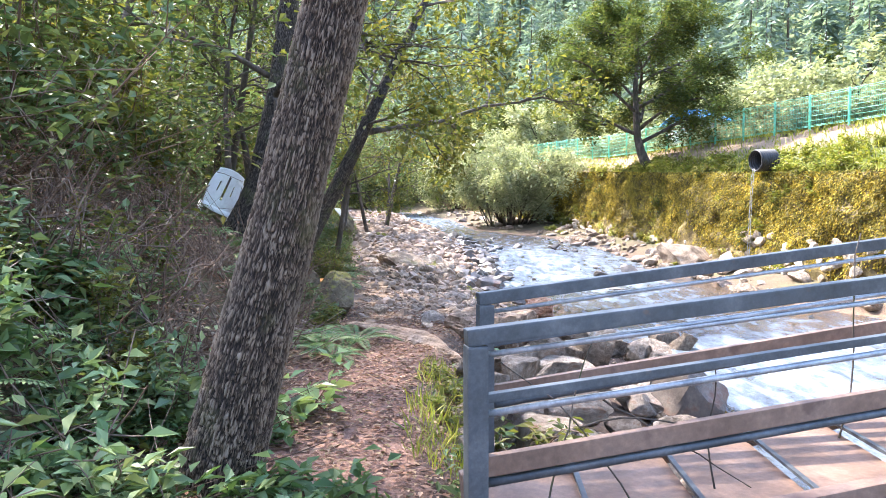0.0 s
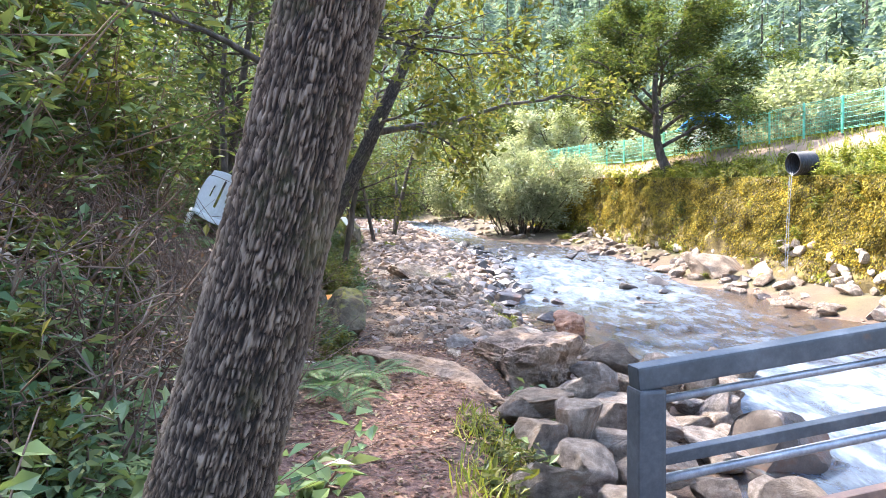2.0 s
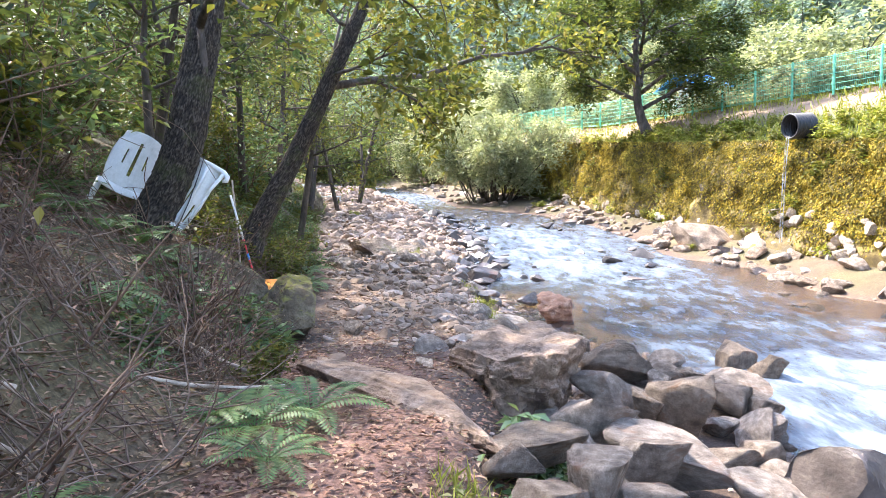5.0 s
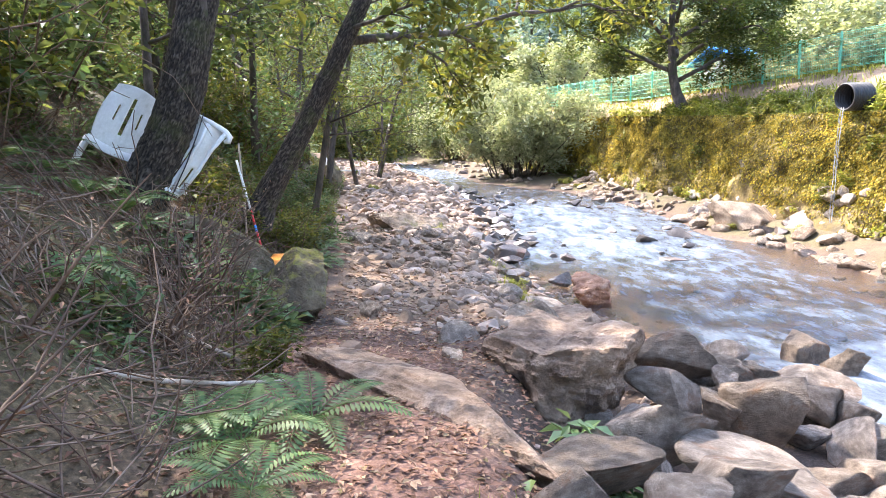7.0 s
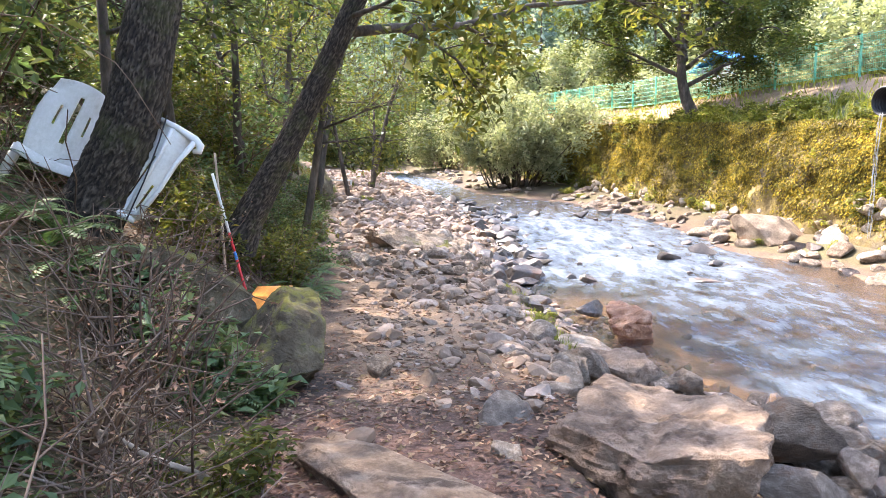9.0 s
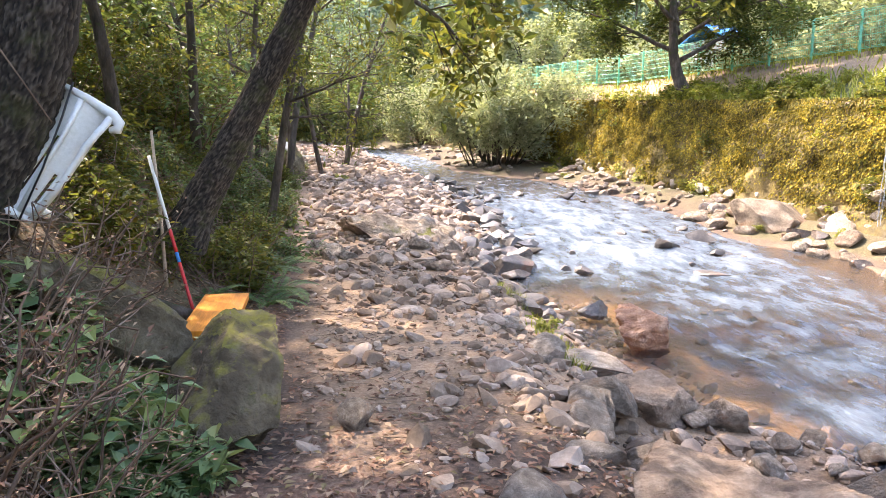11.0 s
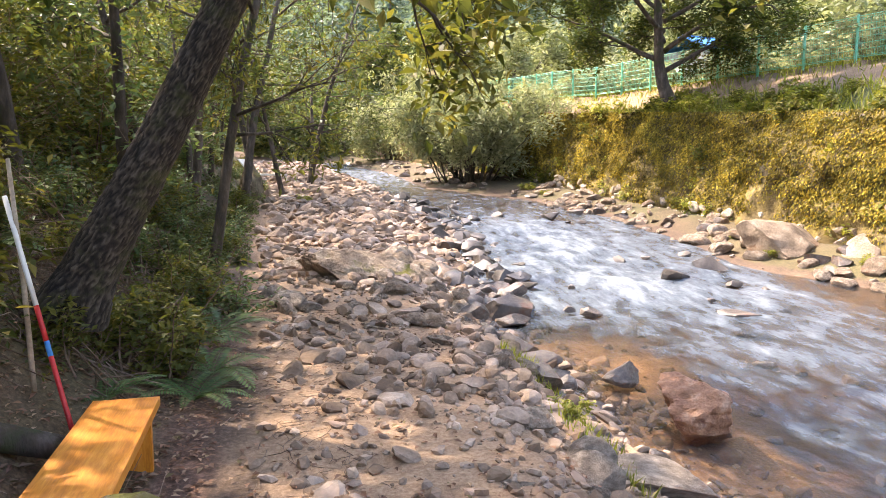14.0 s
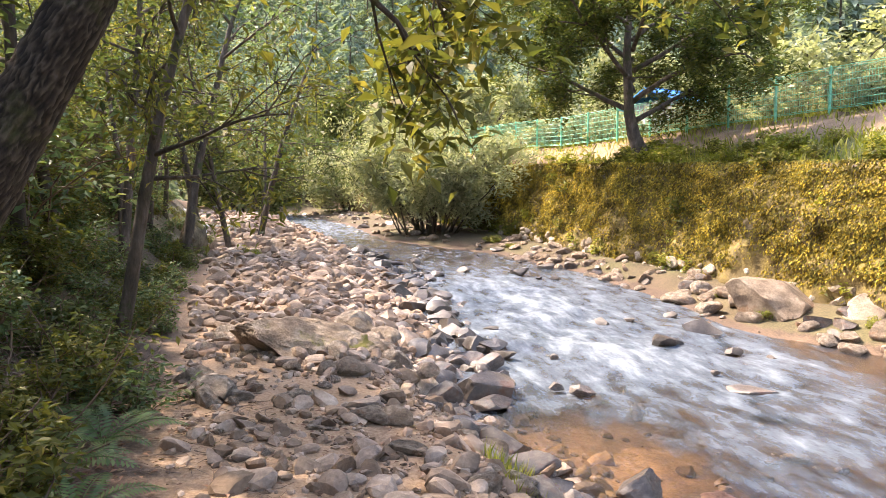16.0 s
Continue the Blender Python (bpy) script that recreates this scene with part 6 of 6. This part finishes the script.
def shrub(seed, height, mat, leaf, name, label, stems=9, per=46):
    s = holder(name, label, "shrub", group="undergrowth of the slope")
    rng = np.random.default_rng(seed)
    tubes, cs = [], []
    for k in range(stems):
        a = rng.uniform(0, 6.28)
        P = wander((rng.normal(0, 0.12), rng.normal(0, 0.12), -0.15), (0.6 * math.cos(a), 0.6 * math.sin(a), 1), height * rng.uniform(0.7, 1.15), 9, 0.14, rng, -0.01)
        tubes.append(tube(P[::3], np.linspace(0.011, 0.003, 4), 4, False))
        for q in range(6):
            p = P[rng.integers(2, 10)]
            Q = wander(p, rng.normal(0, 1, 3) + np.array([0, 0, 0.3]), height * rng.uniform(0.2, 0.45), 5, 0.22, rng)
            tubes.append(tube(Q[[0, 3, 5]], [0.005, 0.003, 0.0015], 3, False))
            tt = rng.uniform(0.5, 5, per // 2)
            i0 = np.minimum(tt.astype(int), 4)
            cs.append(Q[i0] + (Q[i0 + 1] - Q[i0]) * (tt - i0)[:, None] + rng.normal(0, 0.05, (len(tt), 3)))
    tagged(part("stem_growth", np_mesh("stem_growth", *joined(tubes), M_TWIG, True), s), kind="stuff")
    part("foliage", np_mesh("foliage", *leaves(np.concatenate(cs), leaf, rng, 0.5, 0.6), mat), s)
    return s


def scatter(kinds, spots, rng, lo, hi):
    """The first of each kind goes to its own spot, the rest are copies."""
    for k, (x, y) in enumerate(spots):
        m = pose(x, y, float(ground_z(x, y)[0]) - 0.01, rng.uniform(-8, 8), rng.uniform(-8, 8), rng.uniform(0, 360)) @ Matrix.Scale(rng.uniform(lo, hi), 4)
        if k < len(kinds):
            kinds[k].matrix_basis = m
        else:
            copy_thing(kinds[k % len(kinds)], Matrix.Identity(4)).matrix_basis = m


def build_undergrowth():
    rng = np.random.default_rng(600)
    kinds = [fern(601 + k) for k in range(3)]
    spots = [(-1.75, 3.9), (-1.55, 4.35), (-1.2, 6.75), (-1.05, 6.35), (-0.95, 7.1), (-2.1, 3.2), (-1.9, 2.6), (-1.9, 9.2), (-2.6, 9.0), (-2.9, 9.3), (-2.2, 10.2), (-2.0, 10.6), (-3.6, 9.6), (-3.5, 8.6), (-2.4, 12.3), (-2.0, 12.7), (-2.3, 13.6), (-2.0, 13.2), (-2.2, 14.3), (-1.7, 5.2), (-2.6, 5.6), (-3.2, 6.6), (-2.8, 4.2), (-3.4, 5.0), (-2.4, 7.4), (-3.0, 7.8), (-2.2, 11.0), (-2.55, 15.6), (-2.9, 16.4), (-2.1, 2.0), (-2.6, 2.7), (-3.1, 11.6), (-3.4, 12.9), (-3.9, 10.6), (-2.35, 9.35), (-1.98, 9.15), (-2.55, 9.9), (-1.75, 9.25), (-2.6, 10.3), (-1.45, 6.9)]
    spots += [(-3.7, 9.85), (-3.35, 9.75), (-3.05, 9.7), (-2.75, 9.85), (-3.95, 10.05), (-2.55, 10.15), (-2.1, 9.5), (-2.45, 9.4), (-2.75, 9.25), (-3.2, 9.3), (-3.6, 9.35), (-4.0, 9.6), (-2.3, 9.75)]
    scatter(kinds, spots, rng, 0.7, 1.15)
    low = [shrub(620 + k, 0.55, (M_LEAF_DARK, M_LEAF, M_LEAF_YEL)[k], 0.075, "ground_shrub", ("dark green", "green", "yellow-green")[k] + " low leafy undergrowth on the slope", 8, 34) for k in range(3)]
    sp = []
    for k in range(300):
        y = 1.6 + 21 * rng.uniform() ** 1.4
        d = rng.uniform(0.25, 3.2)
        x = float(path_l(y)) - d
        if math.hypot(x + 1.15, y - 3.25) < 0.4 or (y < 2.6 and x > -2.0) or (-2.5 < x and 10.4 < y < 12.2):
            continue
        if 4.4 < y < 9.6 and d < 3.0 and rng.uniform() < 0.82:
            continue
        if 7.6 < y < 11.2 and -4.3 < x < -2.3:
            continue
        sp.append((x, y))
    for k in range(70):
        y = rng.uniform(17, 40)
        sp.append((float(path_l(y)) - rng.uniform(0.0, 2.2), y))
    sp += [(0.2, 4.3), (0.3, 4.9), (0.2, 3.5), (0.25, 3.0), (0.12, 5.6), (0.35, 3.9)]
    scatter(low, sp, rng, 0.6, 1.15)
    herb = [shrub(626 + k, 0.4, (M_HERB, M_HERB, M_FERN)[k], 0.115, "broad_herb", "pale green broad-leaved herb at the foot of the slope", 7, 22) for k in range(3)]
    sp = []
    for k in range(95):
        y = 1.9 + 2.9 * rng.uniform()
        x = float(path_l(y)) - rng.uniform(0.1, 1.9) - (0.35 if y < 4 else 0.0)
        if math.hypot(x + 1.1, y - 3.3) < 0.35 or k > 42:
            continue
        sp.append((x, y))
    sp += [(-1.75, 9.3), (-2.05, 9.25), (-2.4, 9.2), (-2.7, 9.35), (-2.2, 9.1), (-1.9, 9.15), (-2.6, 9.6), (-0.75, 2.75), (-0.7, 3.05), (-2.0, 9.6), (-2.3, 9.45), (-1.9, 9.35), (0.42, 7.25), (0.36, 6.9), (0.3, 4.6), (0.28, 5.5), (0.3, 6.3), (0.32, 3.3)]
    scatter(herb, sp, rng, 0.55, 1.1)
    dead = [shrub(630 + k, 0.75, M_LITTER, 0.03, "dead_brush", "tangle of dry brown brush on the slope", 12, 10) for k in range(3)]
    sp = []
    for k in range(80):
        y = rng.uniform(3.8, 11.0)
        x = float(path_l(y)) - rng.uniform(0.6, 3.2)
        if (10.2 < y and x > -3.0) or (8.6 < y and -4.2 < x < -2.6):
            continue
        sp.append((x, y))
    scatter(dead, sp, rng, 0.6, 1.2)
    tall = [shrub(640 + k, 1.9, (M_LEAF_DARK, M_LEAF, M_LEAF_YEL, M_LEAF_DARK)[k], 0.11, "tall_shrub", ("dark green", "green", "yellow-green", "thin dark")[k] + " tangled tall shrub on the wooded slope", 10, 38) for k in range(4)]
    sp = []
    for k in range(150):
        y = rng.uniform(3.2, 34)
        d = rng.uniform(1.7, 8.5) if y > 8 else rng.uniform(2.6, 8.5)
        if 8.2 < y < 13.0 and d < 2.6:
            continue
        sp.append((float(path_l(y)) - d, y))
    scatter(tall, sp, rng, 0.75, 1.5)
    # on top of the wall and the bank behind it
    bank = [shrub(660 + k, 0.7, (M_GRASS, M_LEAF_YEL, M_GRASS)[k], 0.12, "bank_shrub", ("grassy yellow-green", "yellow-green", "straw-green")[k] + " weeds along the top of the wall", 9, 36) for k in range(3)]
    sp = []
    for k in range(150):
        y = rng.uniform(10, 42)
        w, f = float(wall_x(y)), float(fence_x(np.array(y)))
        d = 0.45 + rng.uniform(0, 1) ** 2 * (f - w - 2.8)
        sp.append((w + max(d, 0.45), y))
    sp += [(8.6, 18.35), (8.65, 19.15), (8.75, 18.4), (8.9, 18.8), (8.85, 18.1), (9.1, 18.5), (9.2, 19.0), (8.7, 19.2), (7.5, 27.6), (8.3, 27.5), (7.0, 28.2), (8.6, 28.4), (7.8, 27.2)]
    scatter(bank, sp, rng, 0.5, 1.1)
    behind = [shrub(670, 1.5, M_LEAF_PALE, 0.16, "field_shrub", "pale shrub growing behind the fence", 12, 38)]
    sp = [(float(fence_x(np.array(y))) + rng.uniform(0.8, 5), y) for y in rng.uniform(18, 44, 46)]
    scatter(behind, sp, rng, 0.6, 1.3)
    bed = [shrub(675, 0.4, M_GRASS, 0.09, "shore_weed", "tuft of green weeds at the water's edge", 9, 40)]
    scatter(bed, [(6.6, 20.3), (6.9, 22.0), (7.5, 18.8), (0.6, 12.9), (-2.6, 27.5), (-2.9, 28.3), (5.2, 31.5), (4.9, 33)], rng, 0.4, 0.8)


def build_litter():
    rng = np.random.default_rng(700)
    n = 46000
    y = rng.uniform(1.0, 15, n)
    x = path_l(y) - 3.2 + (path_r(y) + 0.5 - path_l(y) + 3.2) * rng.uniform(0, 1, n)
    keep = rng.uniform(0, 1, n) < 1.0 - 0.85 * smooth((y - 8.5) / 3.0) * (x > path_l(y))
    x, y = x[keep], y[keep]
    z = ground_z(x, y) + 0.008 + rng.uniform(0, 0.018, len(x))
    V, F = leaves(np.stack([x, y, z], -1), 0.047, rng, 0.5, 0.93)
    tagged(new("leaf_litter", np_mesh("leaf_litter", V, F, M_LITTER)), "reddish brown fallen leaves and needles on the path", "leaves", kind="stuff")
    pieces = []
    for k in range(4200):
        yy = rng.uniform(1.0, 16)
        on = rng.uniform() < 0.3
        xx = float(path_l(yy)) + (rng.uniform(0, 0.9) if on else -rng.uniform(0.35, 3.2))
        if 10.3 < yy < 12.3 and -2.9 < xx < -1.5:
            continue
        p = np.array([xx, yy, 0.0])
        P = wander(p, (*rng.normal(0, 1, 2), 0), rng.uniform(0.08, 0.22) if on else rng.uniform(0.2, 0.9), 4, 0.3, rng)
        P[:, 2] = ground_z(P[:, 0], P[:, 1]) + 0.012 + (0 if on else np.abs(rng.normal(0, 0.28))) * np.linspace(0, 1, 5)
        pieces.append(tube(P, np.linspace(0.004, 0.002, 5) * (0.6 if on else rng.uniform(0.6, 1.7)), 4, False))
    tagged(new("twigs", np_mesh("twigs", *joined(pieces), M_TWIG, True)), "tangle of dry brown twigs and dead stems on the slope", "twigs", kind="stuff")
    for k, (a, b, r) in enumerate((((-2.75, 5.45, 0.90), (-2.05, 5.9, 1.02), 0.03), ((-2.6, 5.2, 0.82), (-1.9, 5.6, 0.80), 0.022), ((-1.6, 4.6, 0.45), (-1.95, 4.25, 0.62), 0.035), ((-1.45, 8.0, 0.22), (-1.95, 7.9, 0.86), 0.016), ((-1.95, 6.9, 0.5), (-1.25, 7.7, 0.3), 0.018))):
        P = np.linspace(a, b, 7) + rng.normal(0, 0.015, (7, 3))
        g = ground_z(P[:, 0], P[:, 1])
        P[:, 2] = np.maximum(P[:, 2] * 0.3 + g * 0.7, g + r * 0.6)
        ob = new("fallen_branch", np_mesh("fallen_branch", *tube(P, np.linspace(r, r * 0.6, 7), 8), M_LOG, True))
        tagged(ob, "bare pale fallen branch lying on the slope", "branch", "fallen branches")


def build_grass():
    rng = np.random.default_rng(720)
    n = 26000
    y = rng.uniform(10, 44, n)
    w, f = wall_x(y), fence_x(y)
    x = w + 0.4 + (f - w + 2) * rng.uniform(0, 1, n)
    bare = (x > f - 2.3) & (x < f + 0.4) & (rng.uniform(0, 1, n) < 0.8)
    x, y = x[~bare], y[~bare]
    z = ground_z(x, y)
    ways = np.tile(np.array([0, 0, 1.0]), (len(x), 1))
    V, F = leaves(np.stack([x, y, z], -1), 0.26, rng, 0.12, 0.0, 0.0, ways)
    tagged(new("bank_grass", np_mesh("bank_grass", V, F, M_GRASS)), "rough yellow-green grass on the bank above the wall", "grass", kind="stuff")
    m = 2600
    y = np.concatenate([rng.uniform(2, 6.2, m // 2), rng.uniform(11.5, 14.5, m // 2)])
    x = np.concatenate([path_r(y[:m // 2]) + rng.uniform(-0.05, 0.4, m // 2), river_l(y[m // 2:]) - rng.uniform(0.25, 0.6, m // 2)])
    keep = fbm(p3(x * 1.5, y * 1.5), 73, 2) > 0.52
    x, y = x[keep], y[keep]
    V, F = leaves(np.stack([x, y, ground_z(x, y)], -1), 0.13, rng, 0.07, 0.0, 0.0, np.tile(np.array([0, 0, 1.0]), (len(x), 1)))
    tagged(new("path_grass", np_mesh("path_grass", V, F, M_GRASS)), "thin grass tufts between the path and the stones", "grass", kind="stuff")


build_undergrowth()
build_litter()
build_grass()
